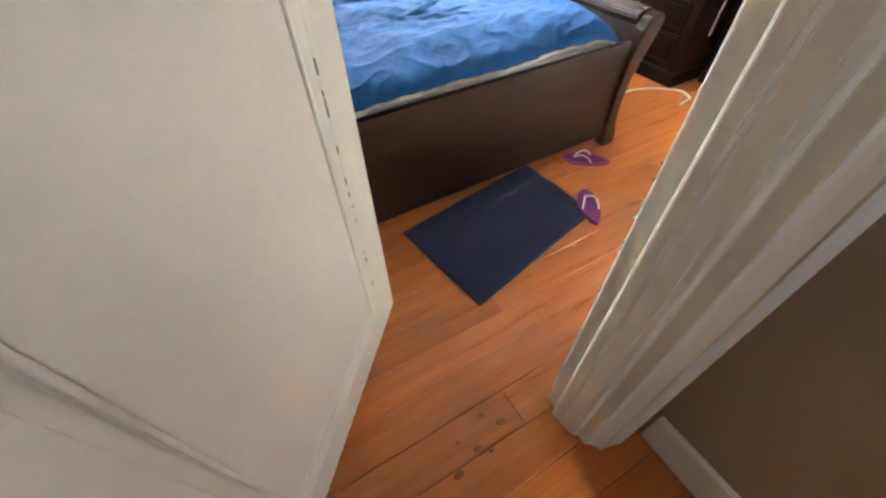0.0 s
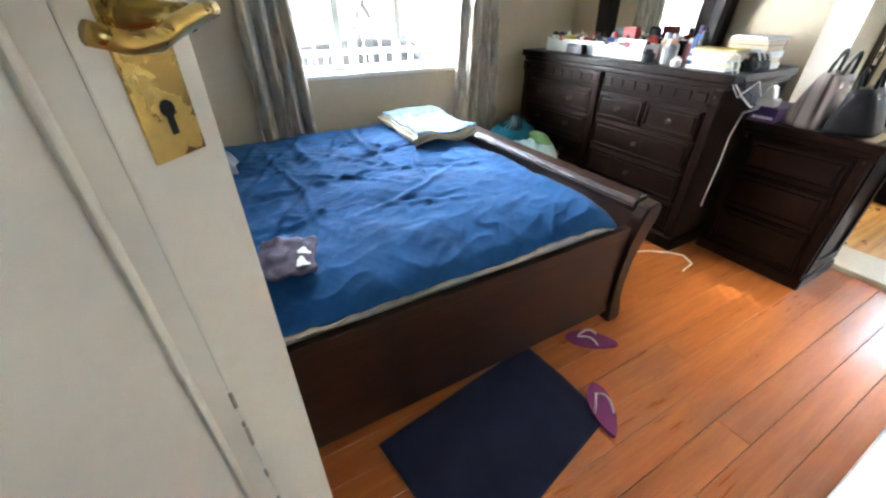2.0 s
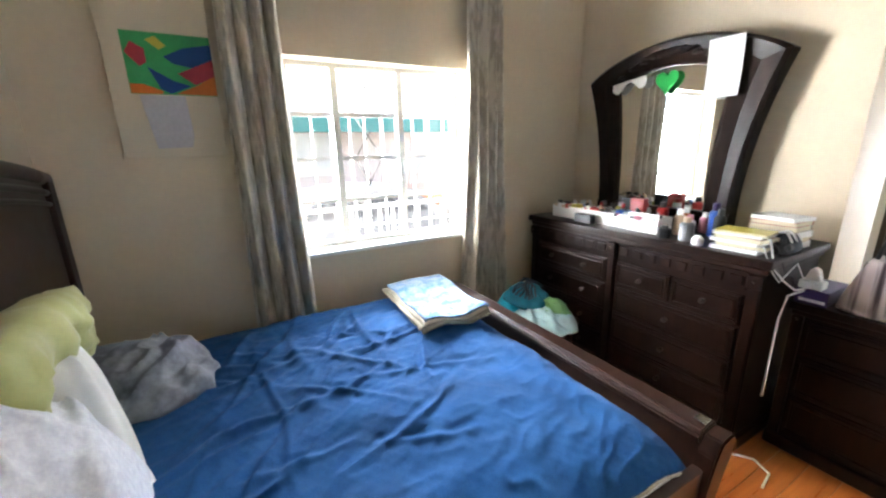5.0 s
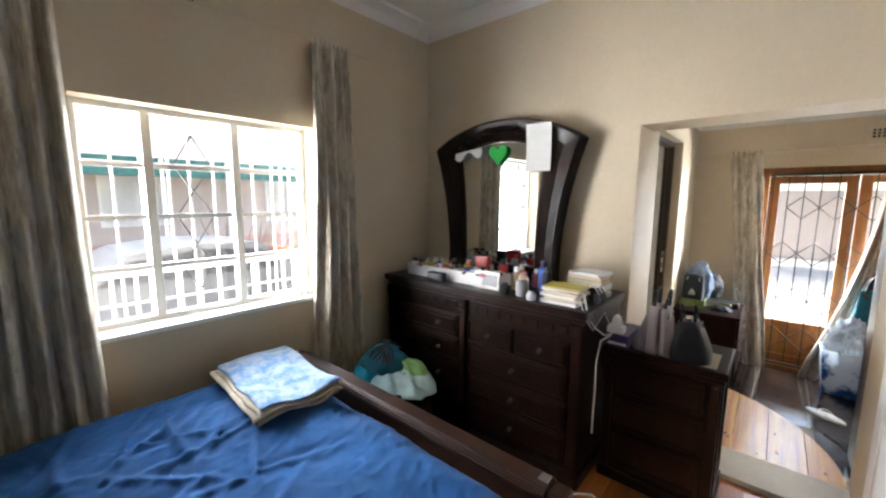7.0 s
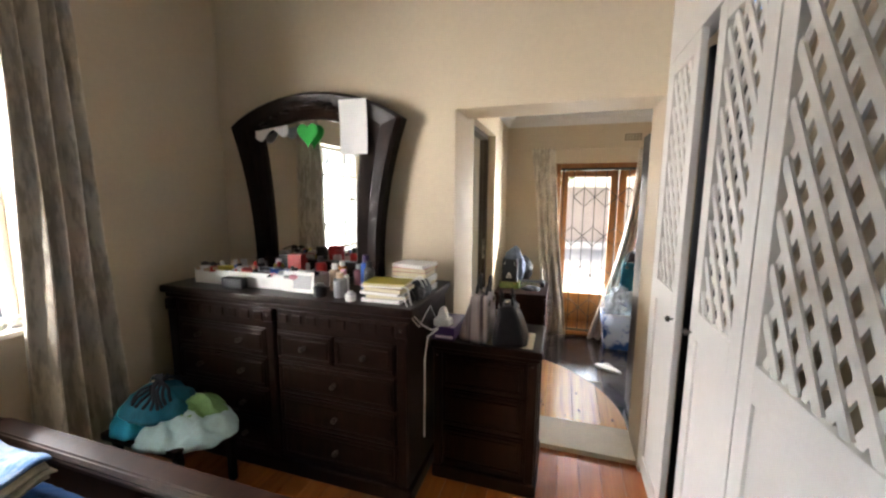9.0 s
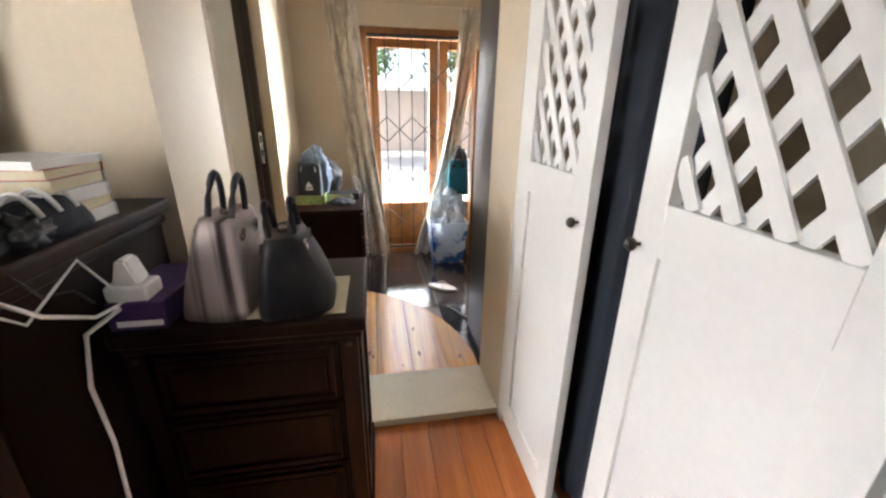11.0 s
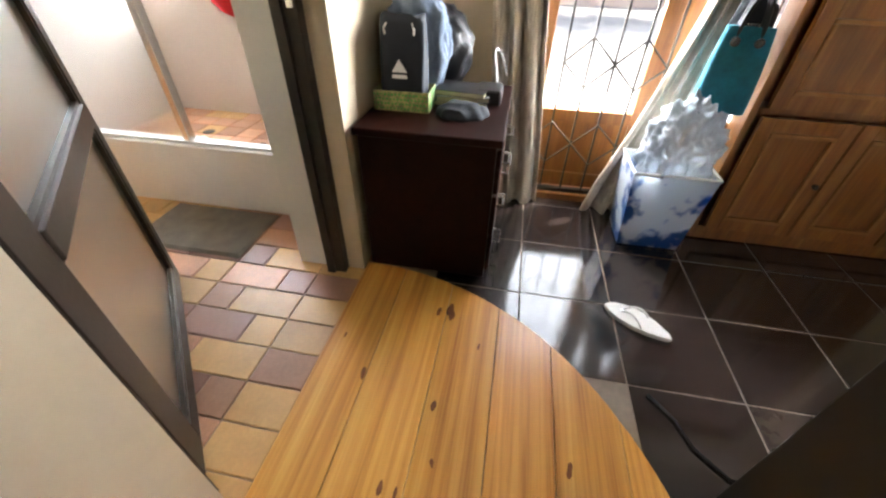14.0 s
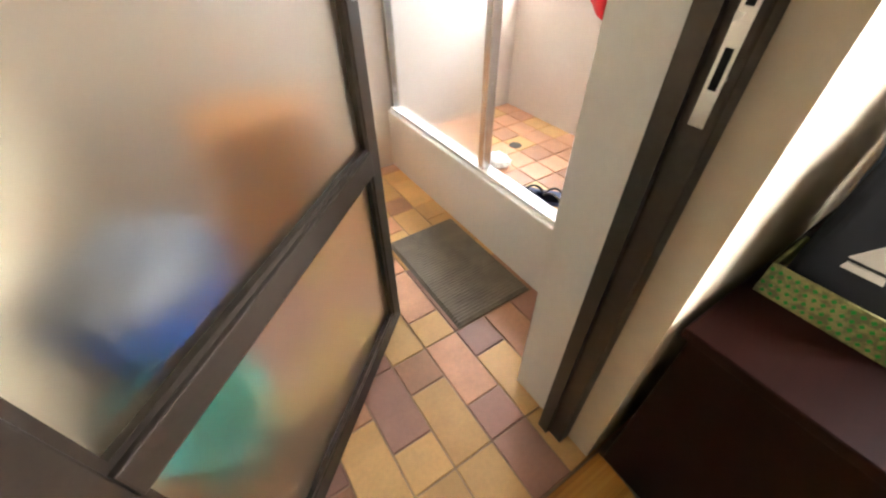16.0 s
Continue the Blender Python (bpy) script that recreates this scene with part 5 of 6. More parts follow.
for x, y, r, h, c, cap in ((2.78, 2.06, 0.036, 0.07, "black", "black"), (2.92, 2.06, 0.03, 0.15, "tan", "white"), (2.88, 1.98, 0.03, 0.13, "white", "pink"), (2.80, 1.95, 0.036, 0.13, "grey", "tan"),
                           (3.02, 1.92, 0.032, 0.19, "blue", "purple"), (2.95, 1.86, 0.03, 0.17, "black", "black"), (3.06, 2.10, 0.028, 0.14, "amber", "white"), (3.08, 2.0, 0.03, 0.12, "pink", "white"),
                           (3.06, 2.25, 0.035, 0.16, "red", "black"), (3.08, 2.38, 0.03, 0.14, "white", "red"), (3.05, 2.55, 0.035, 0.13, "yellow", "white"), (3.06, 2.70, 0.03, 0.12, "black", "grey"),
                           (2.75, 1.86, 0.028, 0.05, "white", "white")):
    bottle(x, y, DT, r, h, c, cap, "jar" if h < 0.1 else "bottle")
clock = thing("clock_radio", (2.765, 2.63, DT), "small black clock radio in front of the tray", "clock")
part("case", box(2.745, 2.555, DT, 2.80, 2.70, DT + 0.062, 0.012, segs=3), M_BLACK, clock)
part("display", box(2.7435, 2.575, DT + 0.018, 2.7452, 2.68, DT + 0.046), M_LEATHER_D, clock)
for nm, x, y, sx, sy, h, mm in (("red_box", 3.02, 2.36, 0.05, 0.10, 0.17, "red"), ("dark_box", 3.05, 2.48, 0.04, 0.07, 0.16, "black"), ("white_box", 3.03, 2.83, 0.05, 0.07, 0.11, "white")):
    solid(nm.split("_")[1], box(x, y, DT, x + sx, y + sy, DT + h, 0.003), COLS[mm], f"{mm} cosmetics box standing behind the tray", "box")
goggle = thing("sunglasses", (2.90, 2.9, DT + 0.086), "pair of black sunglasses lying on the tray", "sunglasses")
for y in (2.865, 2.93):
    part("lens", lump((2.85, y, DT + 0.106), (0.012, 0.030, 0.022), 0.1, 2, y, 3), M_BLACK, goggle, smooth=True)
part("frame", tube([(2.93, 2.82, DT + 0.10), (2.852, 2.834, DT + 0.118), (2.845, 2.898, DT + 0.112), (2.852, 2.962, DT + 0.118), (2.93, 2.974, DT + 0.10)], 0.004, 6), M_BLACK, goggle)


def book(x, y, z, sx, sy, sz, ang, cover, label="paperback book lying in a stack on the dresser", group="stacked books"):
    t = thing("book", (x, y, z), label, "book", group)
    turn = Matrix.Translation((x, y, z)) @ pose(0, 0, 0, 0, 0, ang)
    part("page_block", moved(box(-sx / 2 + 0.003, -sy / 2 + 0.003, 0.0016, sx / 2 - 0.003, sy / 2 - 0.003, sz - 0.0016), turn), M_PAPER_Y if cover != "white" else M_PAPER, t)
    bm = bmesh.new()
    box(-sx / 2, -sy / 2, 0, sx / 2, sy / 2, 0.0016, bm=bm)
    box(-sx / 2, -sy / 2, sz - 0.0016, sx / 2, sy / 2, sz, bm=bm)
    box(sx / 2 - 0.0016, -sy / 2, 0.0016, sx / 2, sy / 2, sz - 0.0016, bm=bm)
    part("cover", moved(bm, turn), COLS[cover], t)


z = DT
for k, (h, c) in enumerate(((0.018, "white"), (0.022, "grey"), (0.015, "white"), (0.020, "tan"), (0.014, "white"), (0.012, "yellow"))):
    book(2.83 + 0.008 * math.sin(k * 2), 1.69 + 0.01 * math.cos(k * 3), z, 0.15, 0.215, h, 6 * math.sin(k * 1.7), c)
    z += h
z = DT
for k, (h, c) in enumerate(((0.030, "white"), (0.026, "tan"), (0.03, "white"), (0.028, "grey"), (0.022, "red"), (0.018, "white"))):
    book(3.08 + 0.006 * math.cos(k), 1.64, z, 0.17, 0.20, h, -4 + 7 * math.sin(k * 2.3), c)
    z += h
heap("cable_tangle", "tangle of dark chargers and leads at the dresser end", "cables", [("lead", (2.90, 1.555, DT + 0.02), (0.06, 0.035, 0.04), 0.5, 5, 3.0, M_BLACK)], (2.9, 1.555, DT))

# white extension lead from the dresser down to the floor
adapter = thing("power_adapter", (2.98, 1.44, CT + 0.07), "white power adapter with cable standing on the purple box", "power adapter")
part("block", moved(box(-0.035, -0.045, 0.0705, 0.035, 0.045, 0.11, 0.01, segs=3), Matrix.Translation((2.985, 1.44, CT))), M_WPLAST, adapter)
part("plug", moved(prism([(-0.03, 0.11), (0.03, 0.11), (0.012, 0.17), (-0.012, 0.17)], "x", -0.025, 0.025, 0.006), Matrix.Translation((2.985, 1.44, CT))), M_WPLAST, adapter)
bm = tube([(2.80, 1.62, DT + 0.09), (2.78, 1.56, DT + 0.08), (2.76, 1.52, DT - 0.05), (2.80, 1.49, 0.93), (2.90, 1.475, 0.87), (2.96, 1.45, 0.875)], 0.0045, 6)
tube([(2.95, 1.455, 0.865), (2.88, 1.49, 0.84), (2.86, 1.50, 0.72), (2.875, 1.505, 0.55), (2.855, 1.50, 0.42), (2.845, 1.497, 0.30)], 0.0055, 6, bm)
part("cable", bm, M_WPLAST, adapter, "white cable", True)
part("cable", tube([(2.82, 1.60, DT + 0.095), (2.77, 1.585, DT + 0.06), (2.74, 1.55, DT + 0.01), (2.735, 1.515, DT - 0.06), (2.78, 1.50, DT - 0.11), (2.86, 1.495, DT - 0.07), (2.92, 1.49, DT - 0.04), (2.965, 1.465, 0.90)], 0.003, 6),
     M_WPLAST, adapter, "thin white cable", True)
part("cable", tube([(2.86, 1.57, DT + 0.05), (2.80, 1.53, DT + 0.03), (2.79, 1.505, DT - 0.02), (2.83, 1.50, DT - 0.08), (2.90, 1.498, DT - 0.10), (2.93, 1.49, 0.89)], 0.003, 6), M_BLACK, adapter, "thin black cable", True)
solid("extension_lead", tube([(2.30, 1.55, 0.006), (2.36, 1.62, 0.006), (2.48, 1.63, 0.006), (2.60, 1.58, 0.006), (2.70, 1.50, 0.006), (2.74, 1.44, 0.006), (2.70, 1.36, 0.006), (2.58, 1.34, 0.006)], 0.0055, 6),
      M_WPLAST, "white extension lead curled on the floorboards", "cable", smooth=True)
# purple box beside the adapter, small things on the cabinet
tin = thing("purple_box", (3.05, 1.44, CT), "flat dark purple box with a silver stripe on the cabinet", "box")
part("case", box(2.945, 1.366, CT, 3.20, 1.488, CT + 0.07, 0.004), COLS["purple"], tin)
part("stripe", box(2.943, 1.374, CT + 0.012, 2.9455, 1.47, CT + 0.026), M_WPLAST, tin)


def handbag(name, label, at, w, d, h, ang, mat, handle_mat, lean=0.0, taper=0.62):
    t = thing(name, at, label, "handbag")
    turn = Matrix.Translation(at) @ pose(0, 0, 0, lean, 0, ang)
    rings = []
    bm = bmesh.new()
    for k in range(9):
        u = k / 8
        ww = w / 2 * (1 - 0.20 * u ** 2)
        dd = d / 2 * (1 - taper * u ** 1.6)
        ring = []
        for j in range(24):
            a = 2 * math.pi * j / 24
            c, s = math.cos(a), math.sin(a)
            e = 0.40
            ring.append(bm.verts.new((math.copysign(abs(c) ** e, c) * ww, math.copysign(abs(s) ** e, s) * dd, u * h + 0.006 * wob(a, u, 3))))
        rings.append(ring)
    for a, b in zip(rings, rings[1:]):
        for j in range(24):
            bm.faces.new((a[j], a[(j + 1) % 24], b[(j + 1) % 24], b[j]))
    bm.faces.new(rings[0][::-1])
    bm.faces.new(rings[-1])
    part("body", moved(bm, turn), mat, t, smooth=True)
    for s in (-1, 1):
        pts = [(w * 0.20 * math.cos(math.pi * k / 10), s * d * 0.16, h * 0.86 + h * 0.52 * math.sin(math.pi * k / 10)) for k in range(11)]
        part("handle", moved(tube(pts, 0.008, 8), turn), handle_mat, t, smooth=True)
        for q in (-1, 1):
            part("ring", moved(lathe([(0.017, 0), (0.017, 0.004), (0.009, 0.004), (0.009, 0)], (0, 0, 0), 12), turn @ Matrix.Translation((q * w * 0.20, s * d * (0.5 * (1 - taper * 0.76) + 0.012) + 0.002, h * 0.84)) @ pose(0, 0, 0, 90, 0, 0)), M_CHROME, t)
    part("clasp", moved(box(-0.02, -0.012, h - 0.004, 0.02, 0.012, h + 0.012, 0.003), turn), M_CHROME, t, "bright metal clasp")
    return t


handbag("handbag", "silver and brown striped leather handbag on the cabinet", (3.07, 1.268, CT), 0.23, 0.165, 0.25, -3, M_SILVERBAG, M_LEATHER_D, 7, 0.55)
handbag("handbag", "black leather handbag with metal rings on the cabinet", (3.045, 1.083, CT + 0.0045), 0.215, 0.185, 0.20, 2, M_LEATHER, M_LEATHER, -6, 0.60)

# ---- heap of clothes on a low stool beyond the footboard ----
stool = thing("stool", (2.44, 2.72, 0), "low dark wooden stool half hidden under clothes", "stool")
part("seat", box(2.24, 2.48, 0.36, 2.62, 2.98, 0.40, 0.01), M_MAHOG, stool)
for x in (2.27, 2.56):
    for yy in (2.51, 2.92):
        part("leg", box(x, yy, 0, x + 0.035, yy + 0.035, 0.36, 0.004), M_MAHOG, stool)
for nm, c, h, sd, mat, lab in (("towel", (2.43, 2.66, 0.20, 0.29, 0.375), 0.13, 1.0, M_PALE, "pale mint towel crumpled on the stool"),
                               ("blouse", (2.38, 2.84, 0.16, 0.16, 0.40), 0.13, 8.0, M_CYAN, "turquoise blouse thrown on the heap"),
                               ("shirt", (2.47, 2.62, 0.13, 0.17, 0.43), 0.10, 5.0, M_GREENC, "apple green shirt thrown on the heap"),
                               ("dress", (2.41, 2.79, 0.15, 0.19, 0.47), 0.13, 12.0, M_TEAL, "dark teal dress on top of the clothes heap")):
    solid(nm, drape(c[0], c[1], c[2], c[3], c[4], h, sd, 0.020, (math.cos(sd), math.sin(sd)), power=1.8, freq=42.0), mat, lab, nm, "clothes on the stool", smooth=True)
straps = thing("strappy_top", (2.41, 2.79, 0.60), "black strappy top tangled over the clothes heap", "top")
rg = random.Random(17)
for k in range(9):
    a = -0.6 + 0.22 * k
    part("strap", tube([(2.41 + 0.15 * (j / 10 - 0.5) * 2 * math.cos(a), 2.78 + 0.17 * (j / 10 - 0.5) * 2 * math.sin(a + 0.5) + 0.02 * math.sin(j + k), 0.505 + 0.115 * math.sin(math.pi * (0.12 + 0.76 * j / 10)) ** 0.7 + 0.006 * k / 9) for j in range(11)], 0.007, 6),
         M_BLACKCLOTH, straps, smooth=True)

# ---- study: chest, garden door, bin, wall cupboard ----
chest = thing("chest", (5.2, 1.22, 0), "dark cherry chest of drawers against the wall", "chest")
part("body", box(4.812, 0.985, 0.02, 5.42, 1.462, 0.588, 0.005), M_REDCHERRY, chest)
part("top", box(4.800, 0.965, 0.588, 5.44, 1.475, 0.615, 0.006, segs=3), M_REDCHERRY, chest)
for k in range(3):
    d = part("drawer", box(4.83, 0.967, 0.05 + k * 0.178, 5.385, 0.985, 0.215 + k * 0.178, 0.004), M_REDCHERRY, chest)
    for x in (4.97, 5.25):
        part("handle", tube([(x - 0.05, 0.967, 0.13 + k * 0.178), (x - 0.045, 0.94, 0.125 + k * 0.178), (x + 0.045, 0.94, 0.125 + k * 0.178), (x + 0.05, 0.967, 0.13 + k * 0.178)], 0.006, 6), M_CHROME, d)
CH = 0.615
gb = thing("gift_box", (5.055, 1.36, CH), "yellow-green lattice patterned cardboard box on the chest", "box")
bm = bmesh.new()
for a in ((4.99, 1.25, 5.12, 1.255), (4.99, 1.45, 5.12, 1.455), (4.99, 1.255, 4.995, 1.45), (5.115, 1.255, 5.12, 1.45)):
    box(a[0], a[1], CH, a[2], a[3], CH + 0.07, bm=bm)
box(4.995, 1.255, CH, 5.115, 1.45, CH + 0.006, bm=bm)
part("box_body", bm, M_GOLDBOX, gb)
dots = bmesh.new()
for k in range(15):
    for j in range(4):
        yy, zz = 1.258 + 0.0132 * k + 0.0068 * (j % 2), CH + 0.011 + j * 0.016
        moved_pts = [(yy - 0.0042, zz), (yy, zz - 0.005), (yy + 0.0042, zz), (yy, zz + 0.005)]
        dots.faces.new([dots.verts.new((4.9892, p[0], p[1])) for p in moved_pts])
        if k < 9:
            dots.faces.new([dots.verts.new((p[0] + 3.738, 1.2492, p[1])) for p in moved_pts])
part("print", dots, M_HEART, gb, "rows of small green printed diamonds")
pouch = thing("shoe_bag", (5.055, 1.36, CH + 0.007), "black drawstring bag with a small white emblem standing in the box", "bag")
bag_bm = bmesh.new()
bag_rings = []
for k in range(11):
    u = k / 10
    ring = []
    for j in range(28):
        a = 2 * math.pi * j / 28
        c, sn = math.cos(a), math.sin(a)
        ww = 0.086 * (1 - 0.10 * u ** 2) * (1 + 0.05 * math.sin(5 * a + 2 * u))
        dd = 0.048 * (1 - 0.45 * u ** 2) * (1 + 0.10 * wob(c * 2, u * 4, 1, 2.0))
        ring.append(bag_bm.verts.new((5.055 + 0.02 * u + math.copysign(abs(sn) ** 0.5, sn) * dd, 1.355 + math.copysign(abs(c) ** 0.5, c) * ww, CH + 0.007 + 0.285 * u + 0.012 * u * math.sin(3 * a))))
    bag_rings.append(ring)
for r0, r1 in zip(bag_rings, bag_rings[1:]):
    for j in range(28):
        bag_bm.faces.new((r0[j], r0[(j + 1) % 28], r1[(j + 1) % 28], r1[j]))
bag_bm.faces.new(bag_rings[0][::-1])
bag_bm.faces.new(bag_rings[-1])
part("body", bag_bm, M_BLACKCLOTH, pouch, smooth=True)
part("emblem", prism([(1.385, CH + 0.130), (1.330, CH + 0.130), (1.358, CH + 0.172)], "x", 5.006, 5.0105), M_PAPER, pouch, "small white triangular emblem")
part("emblem", prism([(1.385, CH + 0.110), (1.330, CH + 0.110), (1.333, CH + 0.122), (1.382, CH + 0.122)], "x", 5.006, 5.0105), M_PAPER, pouch)
for dy in (-1, 1):
    part("drawstring", tube([(5.02, 1.355 + dy * 0.05, CH + 0.245), (5.015, 1.355 + dy * 0.052, CH + 0.262), (5.022, 1.355 + dy * 0.044, CH + 0.278)], 0.0035, 6), M_PAPER, pouch)
M_DENIM = material("pale_denim", (0.22, 0.28, 0.36), 0.9, other=(0.10, 0.13, 0.19), coarse=10)
solid("jeans", lump((5.205, 1.335, CH + 0.19), (0.085, 0.115, 0.215), 0.19, 2.4, 2.0, 5, 0.86, 0.5), M_DENIM, "pale blue jeans piled high on the chest", "jeans", smooth=True)
solid("sweater", lump((5.28, 1.35, CH + 0.17), (0.10, 0.10, 0.19), 0.19, 2.6, 6.0, 5, 0.87, 0.5), M_GREY, "grey sweater piled on the chest", "sweater", smooth=True)
solid("backpack", lump((5.33, 1.28, CH + 0.15), (0.10, 0.14, 0.16), 0.15, 3, 9.0, 4, 0.9), M_LEATHER_D, "dark grey backpack on the chest", "backpack", smooth=True)
z = CH
for k, c in enumerate(("black", "grey", "black")):
    book(5.17, 1.15, z, 0.15, 0.20, 0.018, 8 * math.sin(k * 2.2), c, "book in a loose stack on the chest", "books on the chest")
    z += 0.018
solid("purse", drape(5.02, 1.135, 0.085, 0.095, CH, 0.045, 3.0, 0.010, (0.6, 0.8), power=2.6, freq=26.0), M_BLACKCLOTH, "black soft cloth purse lying on the chest", "purse", smooth=True)
bracket = thing("hair_dryer", (5.21, 1.06, CH), "silver and black appliance with curled lead on the chest", "appliance")
part("body", box(5.13, 1.0, CH, 5.27, 1.10, CH + 0.055, 0.014, segs=3), M_BLACK, bracket)
part("lead", tube([(5.27 + 0.13 * k / 12, 1.02 + 0.03 * math.sin(k / 3), CH + 0.02 + 0.14 * math.sin(math.pi * k / 12.6) ** 0.8) for k in range(13)], 0.004, 6), M_WPLAST, bracket, "", True)


def garden_door():
    g = thing("door_3", (5.630, 0.3, 0), "orange-brown timber glazed door pair behind a diamond security gate", "door", kind="structure")
    bm = bmesh.new()
    box(5.640, 0.89, 0, 5.740, 0.95, 1.93, 0.004, bm=bm)
    box(5.640, -0.34, 0, 5.740, -0.28, 1.93, 0.004, bm=bm)
    box(5.640, -0.28, 1.86, 5.740, 0.89, 1.93, 0.004, bm=bm)
    part("frame", bm, M_CEDAR, g)
    part("step", box(5.570, -0.34, -0.01, 5.800, 0.95, 0.03, 0.004), M_CEDAR, g)
    for y0, y1 in ((0.295, 0.885), (-0.275, 0.285)):
        bm = bmesh.new()
        box(5.660, y0, 0.04, 5.705, y0 + 0.075, 1.85, 0.003, bm=bm)
        box(5.660, y1 - 0.075, 0.04, 5.705, y1, 1.85, 0.003, bm=bm)
        box(5.660, y0 + 0.075, 1.78, 5.705, y1 - 0.075, 1.85, 0.003, bm=bm)
        box(5.660, y0 + 0.075, 0.04, 5.705, y1 - 0.075, 0.12, 0.003, bm=bm)
        box(5.660, y0 + 0.075, 0.40, 5.705, y1 - 0.075, 0.46, 0.003, bm=bm)
        leaf = part("leaf", bm, M_CEDAR, g)
        part("panel", box(5.672, y0 + 0.07, 0.115, 5.692, y1 - 0.07, 0.405), M_CEDAR, leaf)
        p = part("pane", box(5.680, y0 + 0.07, 0.455, 5.684, y1 - 0.07, 1.785), M_GLASS, leaf)
        p.visible_shadow = False
    gate = thing("security_gate", (5.610, 0.3, 0.04), "bronze steel trellis security gate across the garden door", "security gate")
    for k in range(11):
        y = 0.86 - k * 0.111
        part("upright", box(5.606, y - 0.0045, 0.05, 5.616, y + 0.0045, 1.85), M_GATE, gate)
    for row, zc in enumerate((0.31, 0.69, 1.13, 1.56)):
        for k in range(row % 2, 9, 2):
            y = 0.86 - k * 0.111
            for sgn, xg in ((1, 5.602), (-1, 5.597)):
                part("lattice", tube([(xg, y, zc), (xg, y - 0.111, zc + sgn * 0.105), (xg, y - 0.222, zc)], 0.0055, 5), M_GATE, gate)
    part("rail", box(5.595, -0.28, 1.85, 5.625, 0.89, 1.875), M_GATE, gate)
    part("rail", box(5.595, -0.28, 0.032, 5.625, 0.89, 0.05), M_GATE, gate)


garden_door()
solid("air_brick", box(5.567, 0.10, 2.135, 5.581, 0.285, 2.23, 0.003), M_WALL, "cream painted perforated air brick over the garden door", "vent")
for i in range(6):
    for j in range(3):
        part("hole", box(5.5645, 0.113 + i * 0.028, 2.148 + j * 0.026, 5.5685, 0.129 + i * 0.028, 2.163 + j * 0.026), M_DARK, bpy.data.objects["air_brick.001"])

binn = thing("waste_bin", (5.31, 0.25, 0), "blue and white printed bin stuffed with a clear plastic bag", "bin")
bm = bmesh.new()
lo = [bm.verts.new((x, yy, 0.0)) for x, yy in ((5.21, 0.12), (5.42, 0.12), (5.42, 0.385), (5.21, 0.385))]
hi = [bm.verts.new((x, yy, 0.37)) for x, yy in ((5.19, 0.085), (5.44, 0.085), (5.44, 0.42), (5.19, 0.42))]
bm.faces.new(lo)
for k in range(4):
    bm.faces.new((lo[k], lo[(k + 1) % 4], hi[(k + 1) % 4], hi[k]))
bmesh.ops.solidify(bm, geom=list(bm.faces), thickness=0.004)
part("bin_body", bm, M_BLUEPRINT, binn)
part("rim", tube([(5.19, 0.085, 0.37), (5.44, 0.085, 0.37), (5.44, 0.42, 0.37), (5.19, 0.42, 0.37), (5.19, 0.085, 0.37)], 0.007, 6), M_WPLAST, binn)
part("plastic_bag", lump((5.31, 0.24, 0.44), (0.115, 0.135, 0.19), 0.26, 3.2, 4.0, 5, 0.7, 1.2), M_CLEAR, binn, "crumpled clear plastic bag", True)
solid("black_bag", lump((5.42, 0.135, 0.86), (0.045, 0.075, 0.14), 0.2, 3.0, 2.0, 4, 3), M_BLACKCLOTH, "black bag hanging by the garden door", "bag", smooth=True)
handbag("shoulder_bag", "teal cloth shoulder bag resting against the cupboard", (5.36, 0.155, 0.60), 0.19, 0.10, 0.29, 80, M_TEAL, M_BLACK)


# paler tone of M_CEDAR for the door mouldings
M_CEDAR_L = streaked("paler_orange_timber", (0.24, 0.095, 0.020), (0.32, 0.135, 0.032), (0.40, 0.18, 0.050), 0.4, stretch=(4, 4, 1.0), coat=0.1)


